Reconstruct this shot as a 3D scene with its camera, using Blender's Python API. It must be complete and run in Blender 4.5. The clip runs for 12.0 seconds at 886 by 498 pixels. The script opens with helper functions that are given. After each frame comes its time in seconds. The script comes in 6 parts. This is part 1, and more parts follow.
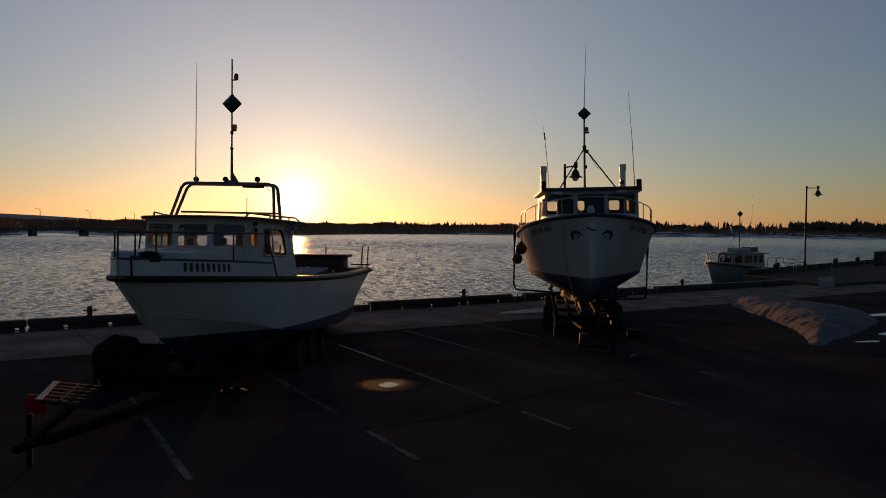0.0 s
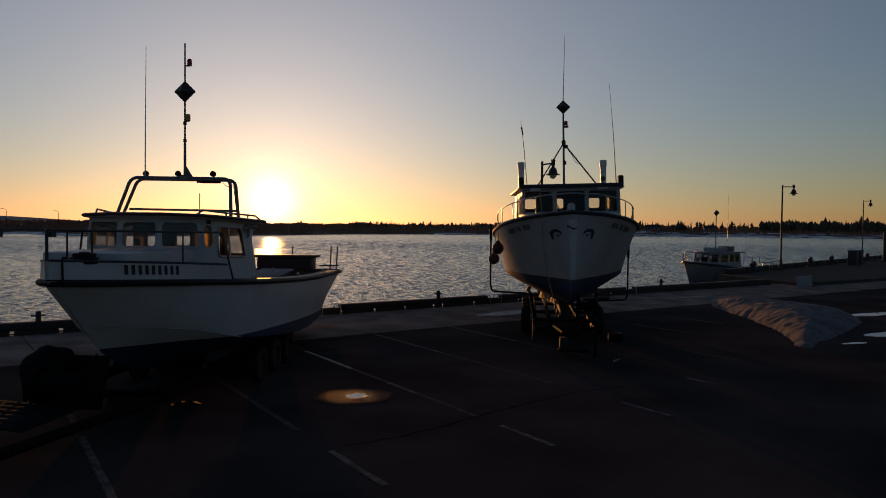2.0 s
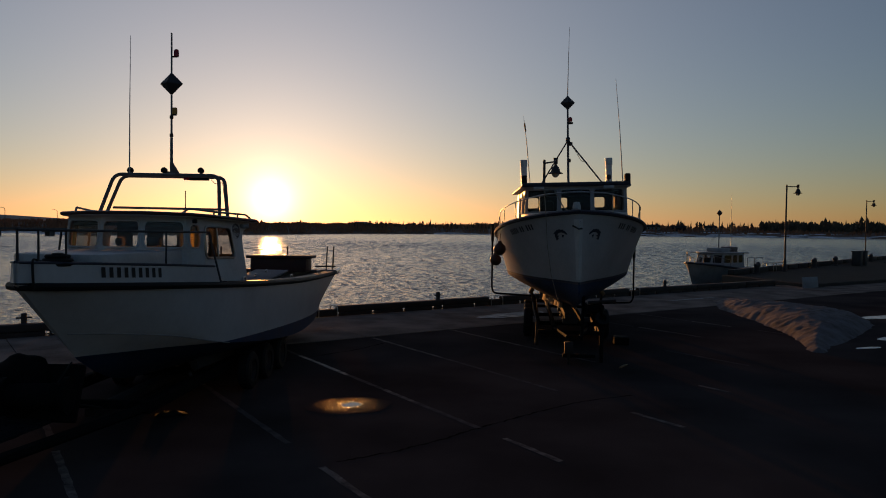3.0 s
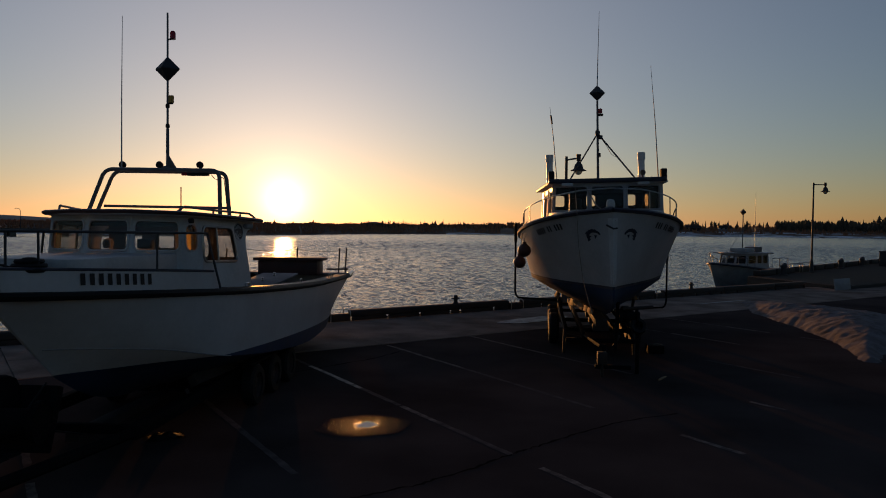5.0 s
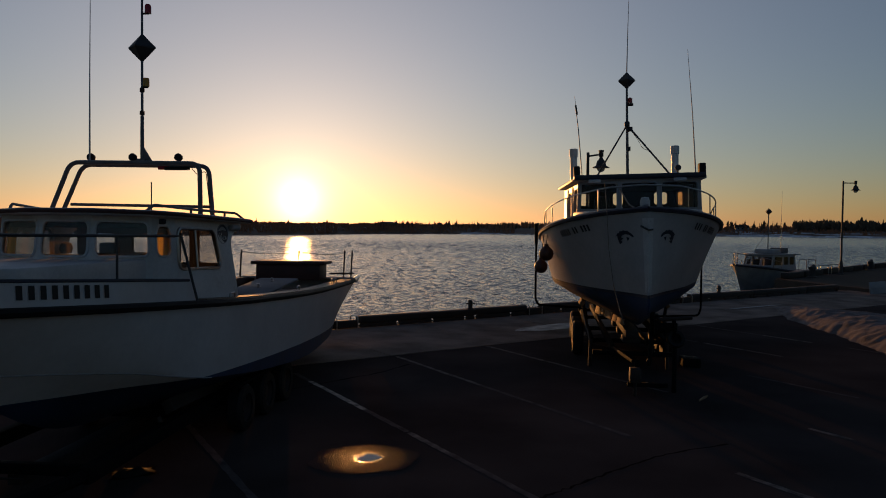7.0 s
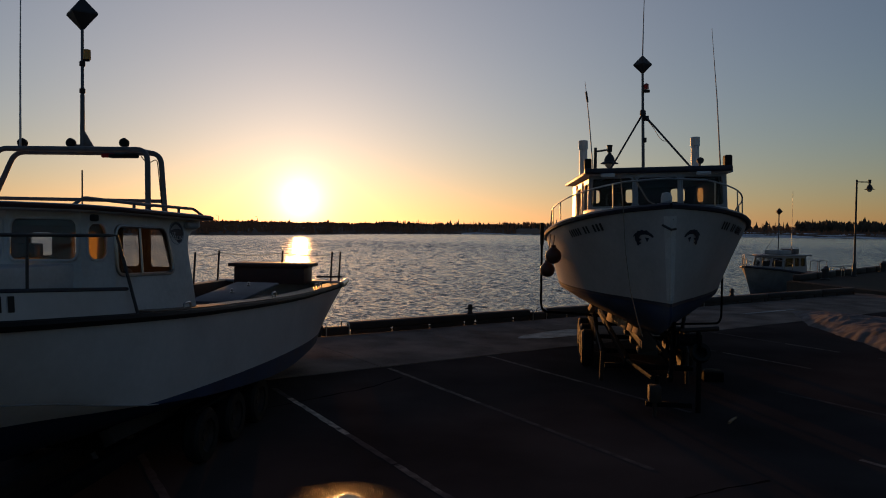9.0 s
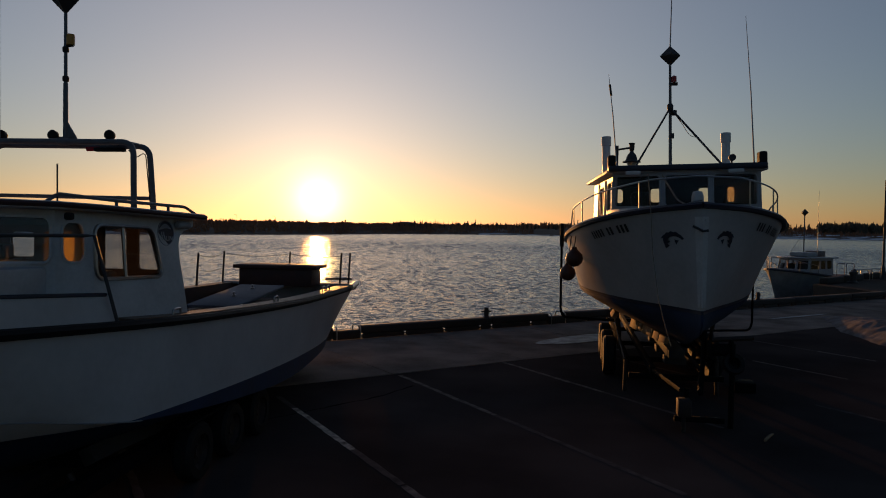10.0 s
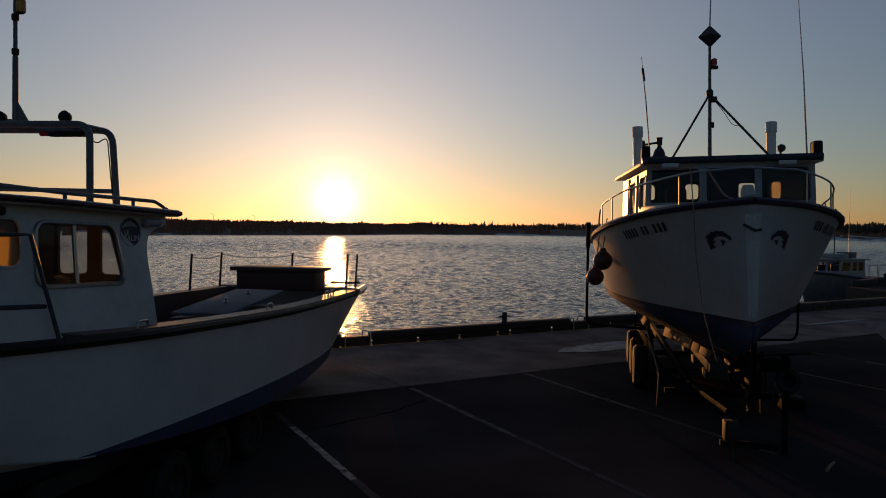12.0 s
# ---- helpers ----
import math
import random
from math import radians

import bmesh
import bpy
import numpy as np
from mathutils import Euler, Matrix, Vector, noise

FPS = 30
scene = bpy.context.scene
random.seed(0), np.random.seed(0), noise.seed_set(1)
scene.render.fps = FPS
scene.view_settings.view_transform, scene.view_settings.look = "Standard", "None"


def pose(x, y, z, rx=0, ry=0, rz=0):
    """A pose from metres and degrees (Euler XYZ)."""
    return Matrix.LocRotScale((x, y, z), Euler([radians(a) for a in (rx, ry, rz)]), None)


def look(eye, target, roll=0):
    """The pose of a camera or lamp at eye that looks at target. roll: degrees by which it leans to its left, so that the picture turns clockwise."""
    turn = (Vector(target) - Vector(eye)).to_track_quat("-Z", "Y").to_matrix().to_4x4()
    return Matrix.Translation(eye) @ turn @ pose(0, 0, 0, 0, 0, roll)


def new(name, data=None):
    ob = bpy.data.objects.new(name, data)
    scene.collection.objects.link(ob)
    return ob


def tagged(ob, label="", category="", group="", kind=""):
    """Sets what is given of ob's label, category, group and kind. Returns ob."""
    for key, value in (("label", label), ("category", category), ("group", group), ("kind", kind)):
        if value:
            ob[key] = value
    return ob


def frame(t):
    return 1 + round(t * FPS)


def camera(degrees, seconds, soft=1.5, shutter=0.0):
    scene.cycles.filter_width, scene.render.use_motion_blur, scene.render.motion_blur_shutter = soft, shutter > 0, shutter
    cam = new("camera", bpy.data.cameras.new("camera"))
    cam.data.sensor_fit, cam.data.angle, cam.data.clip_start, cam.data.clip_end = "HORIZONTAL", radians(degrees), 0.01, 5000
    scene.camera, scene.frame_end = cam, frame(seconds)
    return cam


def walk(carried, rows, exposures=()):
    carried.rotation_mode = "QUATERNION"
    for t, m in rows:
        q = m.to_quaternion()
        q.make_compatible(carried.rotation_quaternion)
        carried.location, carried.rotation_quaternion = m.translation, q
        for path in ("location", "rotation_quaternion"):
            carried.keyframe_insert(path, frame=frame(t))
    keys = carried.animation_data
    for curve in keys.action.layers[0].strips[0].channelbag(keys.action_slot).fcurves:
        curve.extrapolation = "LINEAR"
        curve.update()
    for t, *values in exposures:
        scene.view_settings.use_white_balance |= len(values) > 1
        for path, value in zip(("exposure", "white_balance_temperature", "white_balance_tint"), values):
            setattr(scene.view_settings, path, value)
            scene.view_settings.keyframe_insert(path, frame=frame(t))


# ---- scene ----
cam = camera(62.8, 12.0, soft=1.0)
PATH = [
    (0, (0.361, -0.22, 3.162), (0.309, 1.779, 3.103), 0.7),
    (0.5, (0.37, -0.023, 3.151), (0.366, 1.976, 3.093), 0.7),
    (1, (0.333, 0.215, 3.16), (0.348, 2.214, 3.101), 0.7),
    (1.5, (0.364, 0.492, 3.152), (0.38, 2.492, 3.092), 0.7),
    (2, (0.409, 0.822, 3.127), (0.424, 2.821, 3.069), 0.6),
    (2.5, (0.424, 1.145, 3.111), (0.439, 3.144, 3.053), 0.7),
    (3, (0.406, 1.522, 3.133), (0.422, 3.521, 3.074), 0.7),
    (5, (0.214, 2.849, 3.126), (0.196, 4.848, 3.067), 0.6),
    (5.5, (0.164, 3.254, 3.122), (0.14, 5.253, 3.062), 0.6),
    (6, (0.166, 3.635, 3.125), (0.137, 5.634, 3.065), 0.6),
    (6.5, (0.157, 4.043, 3.146), (0.117, 6.042, 3.086), 0.6),
    (7, (0.195, 4.436, 3.152), (0.139, 6.435, 3.092), 0.6),
    (9, (0.258, 6.008, 3.134), (0.198, 8.006, 3.074), 0.7),
    (9.5, (0.28, 6.413, 3.134), (0.206, 8.411, 3.074), 0.8),
    (10, (0.288, 6.789, 3.138), (0.181, 8.785, 3.078), 0.9),
    (10.5, (0.276, 7.152, 3.114), (0.13, 9.146, 3.055), 0.9),
    (11, (0.295, 7.481, 3.132), (0.139, 9.474, 3.072), 0.9),
    (11.5, (0.284, 7.787, 3.116), (0.129, 9.78, 3.056), 0.9),
    (12, (0.252, 8.074, 3.111), (0.099, 10.068, 3.052), 0.9),
]
walk(cam, [(t, look(eye, target, roll)) for t, eye, target, roll in PATH], exposures=[(0.0, 0.0, 6400, 17), (12.0, 0.0, 6400, 17)])

# ---- light: low evening sun across the water ----
SUN_AZ, SUN_EL = -12.9, 2.0
SUN_DIR = Vector((math.sin(radians(SUN_AZ)) * math.cos(radians(SUN_EL)), math.cos(radians(SUN_AZ)) * math.cos(radians(SUN_EL)), math.sin(radians(SUN_EL))))
world = bpy.data.worlds.new("evening_sky")
scene.world = world
world.use_nodes = True
wn, wl = world.node_tree.nodes, world.node_tree.links
wn.clear()
sky = wn.new("ShaderNodeTexSky")
sky.sky_type, sky.sun_disc = "NISHITA", False
sky.sun_elevation, sky.sun_rotation = radians(SUN_EL), radians(SUN_AZ)
sky.altitude, sky.air_density, sky.dust_density, sky.ozone_density = 0, 1.0, 0.3, 2.8
bg = wn.new("ShaderNodeBackground")
bg.inputs["Strength"].default_value = 0.113
# the bright aureole round the sun
tc = wn.new("ShaderNodeTexCoord")
dot = wn.new("ShaderNodeVectorMath")
dot.operation = "DOT_PRODUCT"
dot.inputs[1].default_value = SUN_DIR
wl.new(tc.outputs["Generated"], dot.inputs[0])
ang = wn.new("ShaderNodeMath")
ang.operation = "ARCCOSINE"
ang.use_clamp = False
wl.new(dot.outputs["Value"], ang.inputs[0])


def aureole(width, colour, strength, power, low=0.0):
    d = wn.new("ShaderNodeMath")
    d.operation = "DIVIDE"
    d.inputs[1].default_value = radians(width)
    wl.new(ang.outputs[0], d.inputs[0])
    p = wn.new("ShaderNodeMath")
    p.operation = "POWER"
    p.inputs[1].default_value = power
    wl.new(d.outputs[0], p.inputs[0])
    m = wn.new("ShaderNodeMath")
    m.operation = "MULTIPLY"
    m.inputs[1].default_value = -1.0
    wl.new(p.outputs[0], m.inputs[0])
    e = wn.new("ShaderNodeMath")
    e.operation = "EXPONENT"
    wl.new(m.outputs[0], e.inputs[0])
    b = wn.new("ShaderNodeBackground")
    b.inputs["Color"].default_value = (*colour, 1)
    k = wn.new("ShaderNodeMath")
    k.operation = "MULTIPLY"
    k.inputs[1].default_value = strength
    wl.new(e.outputs[0], k.inputs[0])
    if low:
        # keeps the glow close to the horizon
        xyz, h0, h1, h2 = wn.new("ShaderNodeSeparateXYZ"), wn.new("ShaderNodeMath"), wn.new("ShaderNodeMath"), wn.new("ShaderNodeMath")
        wl.new(tc.outputs["Generated"], xyz.inputs[0])
        h0.operation, h1.operation, h2.operation = "MULTIPLY", "EXPONENT", "MULTIPLY"
        h0.inputs[1].default_value = -1.0 / math.sin(radians(low))
        wl.new(xyz.outputs["Z"], h0.inputs[0])
        wl.new(h0.outputs[0], h1.inputs[0])
        wl.new(h1.outputs[0], h2.inputs[0])
        wl.new(k.outputs[0], h2.inputs[1])
        h2.use_clamp = True
        k = h2
    wl.new(k.outputs[0], b.inputs["Strength"])
    return b


wl.new(sky.outputs[0], bg.inputs["Color"])
total = bg
for args in ((1.5, (1.0, 0.86, 0.6), 1.5, 1.5), (5.0, (1.0, 0.74, 0.48), 0.24, 1.2), (24.0, (1.0, 0.89, 0.75), 0.44, 1.1), (28.0, (1.0, 0.3, 0.12), 0.24, 1.0, 2.2)):
    add = wn.new("ShaderNodeAddShader")
    wl.new(total.outputs[0], add.inputs[0])
    wl.new(aureole(*args).outputs[0], add.inputs[1])
    total = add
wout = wn.new("ShaderNodeOutputWorld")
wl.new(total.outputs[0], wout.inputs["Surface"])

sun = new("sun", bpy.data.lights.new("sun", "SUN"))
sun.data.energy, sun.data.angle, sun.data.color = 2.1, radians(0.6), (1.0, 0.42, 0.1)
sun.matrix_world = look(SUN_DIR * 60, (0, 0, 0))

# ---- materials ----


def material(name, base, rough=0.6, metal=0.0, vary=0.25, scale=3.0, fine=40.0, bump=0.15, spec=0.5, rough_vary=0.15, tint=None):
    """A painted or natural surface: two scales of variation in colour and roughness, and a fine relief."""
    m = bpy.data.materials.new(name)
    m.use_nodes = True
    n, l = m.node_tree.nodes, m.node_tree.links
    b = n["Principled BSDF"]
    b.inputs["Metallic"].default_value = metal
    b.inputs["Specular IOR Level"].default_value = spec
    co = n.new("ShaderNodeTexCoord")
    big, small = n.new("ShaderNodeTexNoise"), n.new("ShaderNodeTexNoise")
    big.inputs["Scale"].default_value, small.inputs["Scale"].default_value = scale, fine
    big.inputs["Detail"].default_value, small.inputs["Detail"].default_value = 6, 4
    for t in (big, small):
        l.new(co.outputs["Object"], t.inputs["Vector"])
    mix = n.new("ShaderNodeMath")
    mix.operation = "MULTIPLY_ADD"
    mix.inputs[1].default_value = 0.35
    l.new(small.outputs["Fac"], mix.inputs[0])
    l.new(big.outputs["Fac"], mix.inputs[2])
    ramp = n.new("ShaderNodeValToRGB")
    dark = [c * (1 - vary) for c in base] if tint is None else tint
    light = [min(1, c * (1 + vary * 0.6)) for c in base]
    ramp.color_ramp.elements[0].position, ramp.color_ramp.elements[1].position = 0.45, 0.85
    ramp.color_ramp.elements[0].color, ramp.color_ramp.elements[1].color = (*dark, 1), (*light, 1)
    l.new(mix.outputs[0], ramp.inputs["Fac"])
    l.new(ramp.outputs["Color"], b.inputs["Base Color"])
    rr = n.new("ShaderNodeMapRange")
    rr.inputs["To Min"].default_value, rr.inputs["To Max"].default_value = max(0.02, rough - rough_vary), min(1, rough + rough_vary)
    l.new(big.outputs["Fac"], rr.inputs["Value"])
    l.new(rr.outputs[0], b.inputs["Roughness"])
    if bump:
        bp = n.new("ShaderNodeBump")
        bp.inputs["Strength"].default_value, bp.inputs["Distance"].default_value = bump, 0.01
        l.new(small.outputs["Fac"], bp.inputs["Height"])
        l.new(bp.outputs["Normal"], b.inputs["Normal"])
    return m


def glass_material(name, tint=(0.85, 0.84, 0.82), rough=0.02, ior=1.45, dust=0.03):
    m = bpy.data.materials.new(name)
    m.use_nodes = True
    n, l = m.node_tree.nodes, m.node_tree.links
    n.clear()
    out, mix = n.new("ShaderNodeOutputMaterial"), n.new("ShaderNodeMixShader")
    clear, gloss, face = n.new("ShaderNodeBsdfTransparent"), n.new("ShaderNodeBsdfGlossy"), n.new("ShaderNodeLayerWeight")
    clear.inputs["Color"].default_value = (*tint, 1)
    gloss.inputs["Roughness"].default_value = rough
    face.inputs["Blend"].default_value = 0.5
    steep, low = n.new("ShaderNodeMath"), n.new("ShaderNodeMath")
    steep.operation, low.operation = "POWER", "MULTIPLY_ADD"
    steep.inputs[1].default_value = 5.0
    r0 = ((ior - 1) / (ior + 1)) ** 2
    low.inputs[1].default_value, low.inputs[2].default_value = 0.6, r0
    l.new(face.outputs["Facing"], steep.inputs[0])
    l.new(steep.outputs[0], low.inputs[0])
    l.new(low.outputs[0], mix.inputs[0])
    # a thin film of salt and dust that glows when the light is behind it
    film, veil = n.new("ShaderNodeBsdfTranslucent"), n.new("ShaderNodeMixShader")
    film.inputs["Color"].default_value = (0.85, 0.7, 0.48, 1)
    veil.inputs[0].default_value = dust
    l.new(clear.outputs[0], veil.inputs[1])
    l.new(film.outputs[0], veil.inputs[2])
    l.new(veil.outputs[0], mix.inputs[1])
    l.new(gloss.outputs[0], mix.inputs[2])
    l.new(mix.outputs[0], out.inputs["Surface"])
    return m


def water_material():
    m = bpy.data.materials.new("estuary_water")
    m.use_nodes = True
    n, l = m.node_tree.nodes, m.node_tree.links
    b = n["Principled BSDF"]
    b.inputs["Base Color"].default_value = (0.012, 0.018, 0.022, 1)
    b.inputs["IOR"].default_value = 1.33
    b.inputs["Specular IOR Level"].default_value = 0.5
    co = n.new("ShaderNodeTexCoord")
    out_from_quay, ruffle = n.new("ShaderNodeVectorMath"), n.new("ShaderNodeMapRange")
    out_from_quay.operation = "LENGTH"
    l.new(co.outputs["Object"], out_from_quay.inputs[0])
    ruffle.inputs["From Min"].default_value, ruffle.inputs["From Max"].default_value = 35.0, 170.0
    ruffle.inputs["To Min"].default_value, ruffle.inputs["To Max"].default_value = 0.08, 0.2
    l.new(out_from_quay.outputs["Value"], ruffle.inputs["Value"])
    l.new(ruffle.outputs[0], b.inputs["Roughness"])
    last = None
    # broken streaks of chop, then fine ripples on them
    for scale, depth, stretch in ((4.0, 0.05, 0.6), (13.0, 0.03, 0.6)):
        bp, t, mp = n.new("ShaderNodeBump"), n.new("ShaderNodeTexNoise"), n.new("ShaderNodeMapping")
        mp.inputs["Scale"].default_value = (stretch, 1.0, 1.0)
        mp.inputs["Rotation"].default_value = (0, 0, radians(7))
        t.inputs["Scale"].default_value, t.inputs["Detail"].default_value = scale, 3
        l.new(co.outputs["Object"], mp.inputs["Vector"])
        l.new(mp.outputs[0], t.inputs["Vector"])
        bp.inputs["Strength"].default_value, bp.inputs["Distance"].default_value = 1.0, depth
        l.new(t.outputs["Fac"], bp.inputs["Height"])
        if last:
            l.new(last.outputs["Normal"], bp.inputs["Normal"])
        last = bp
    l.new(last.outputs["Normal"], b.inputs["Normal"])
    return m


def puddle_material():
    """Thin water over grit: mirror-like in the middle, wet and grainy towards the rim."""
    m = bpy.data.materials.new("puddle_water")
    m.use_nodes = True
    n, l = m.node_tree.nodes, m.node_tree.links
    b = n["Principled BSDF"]
    b.inputs["Base Color"].default_value = (0.07, 0.054, 0.05, 1)
    co = n.new("ShaderNodeTexCoord")
    dist = n.new("ShaderNodeVectorMath")
    dist.operation = "LENGTH"
    mp = n.new("ShaderNodeMapping")
    mp.inputs["Location"].default_value = (-0.06 / 0.36 - 0.45, -0.04 / 0.4 - 0.45, 0)
    mp.inputs["Scale"].default_value = (1 / 0.36, 1 / 0.4, 1)
    l.new(co.outputs["Object"], mp.inputs["Vector"])
    warp, shove = n.new("ShaderNodeTexNoise"), n.new("ShaderNodeVectorMath")
    warp.inputs["Scale"].default_value, warp.inputs["Detail"].default_value = 4.0, 3
    shove.operation = "MULTIPLY_ADD"
    shove.inputs[1].default_value = (0.9, 0.9, 0)
    l.new(co.outputs["Object"], warp.inputs["Vector"])
    l.new(warp.outputs["Color"], shove.inputs[0])
    l.new(mp.outputs[0], shove.inputs[2])
    l.new(shove.outputs[0], dist.inputs[0])
    grit = n.new("ShaderNodeTexNoise")
    grit.inputs["Scale"].default_value, grit.inputs["Detail"].default_value = 55, 4
    l.new(co.outputs["Object"], grit.inputs["Vector"])
    add = n.new("ShaderNodeMath")
    add.operation = "MULTIPLY_ADD"
    add.inputs[1].default_value = 0.5
    l.new(grit.outputs["Fac"], add.inputs[0])
    l.new(dist.outputs["Value"], add.inputs[2])
    core = n.new("ShaderNodeMapRange")
    core.inputs["From Min"].default_value, core.inputs["From Max"].default_value = 0.62, 0.8
    core.inputs["To Min"].default_value, core.inputs["To Max"].default_value = 1.0, 0.0
    l.new(add.outputs[0], core.inputs["Value"])
    rim = n.new("ShaderNodeMapRange")
    rim.inputs["From Min"].default_value, rim.inputs["From Max"].default_value = 0.75, 2.2
    rim.inputs["To Min"].default_value, rim.inputs["To Max"].default_value = 0.85, 0.0
    l.new(add.outputs[0], rim.inputs["Value"])
    speck = n.new("ShaderNodeMapRange")
    speck.inputs["From Min"].default_value, speck.inputs["From Max"].default_value = 0.5, 0.6
    speck.inputs["To Min"].default_value, speck.inputs["To Max"].default_value = 0.0, 0.016
    l.new(grit.outputs["Fac"], speck.inputs["Value"])
    wet, gloss = n.new("ShaderNodeMath"), n.new("ShaderNodeMath")
    wet.operation, gloss.operation = "MULTIPLY", "MAXIMUM"
    fall = n.new("ShaderNodeMath")
    fall.operation = "POWER"
    fall.inputs[1].default_value = 2.6
    l.new(rim.outputs[0], fall.inputs[0])
    l.new(fall.outputs[0], wet.inputs[0])
    l.new(speck.outputs[0], wet.inputs[1])
    half = n.new("ShaderNodeMath")
    half.operation = "MULTIPLY"
    half.inputs[1].default_value = 0.3
    l.new(core.outputs[0], half.inputs[0])
    l.new(half.outputs[0], gloss.inputs[0])
    l.new(wet.outputs[0], gloss.inputs[1])
    l.new(gloss.outputs[0], b.inputs["Specular IOR Level"])
    rr = n.new("ShaderNodeMapRange")
    rr.inputs["To Min"].default_value, rr.inputs["To Max"].default_value = 0.3, 0.03
    l.new(core.outputs[0], rr.inputs["Value"])
    l.new(rr.outputs[0], b.inputs["Roughness"])
    bp = n.new("ShaderNodeBump")
    bp.inputs["Distance"].default_value = 0.02
    flat = n.new("ShaderNodeMath")
    flat.operation = "SUBTRACT"
    flat.inputs[0].default_value = 1.0
    l.new(core.outputs[0], flat.inputs[1])
    l.new(flat.outputs[0], bp.inputs["Strength"])
    l.new(grit.outputs["Fac"], bp.inputs["Height"])
    l.new(bp.outputs["Normal"], b.inputs["Normal"])
    return m


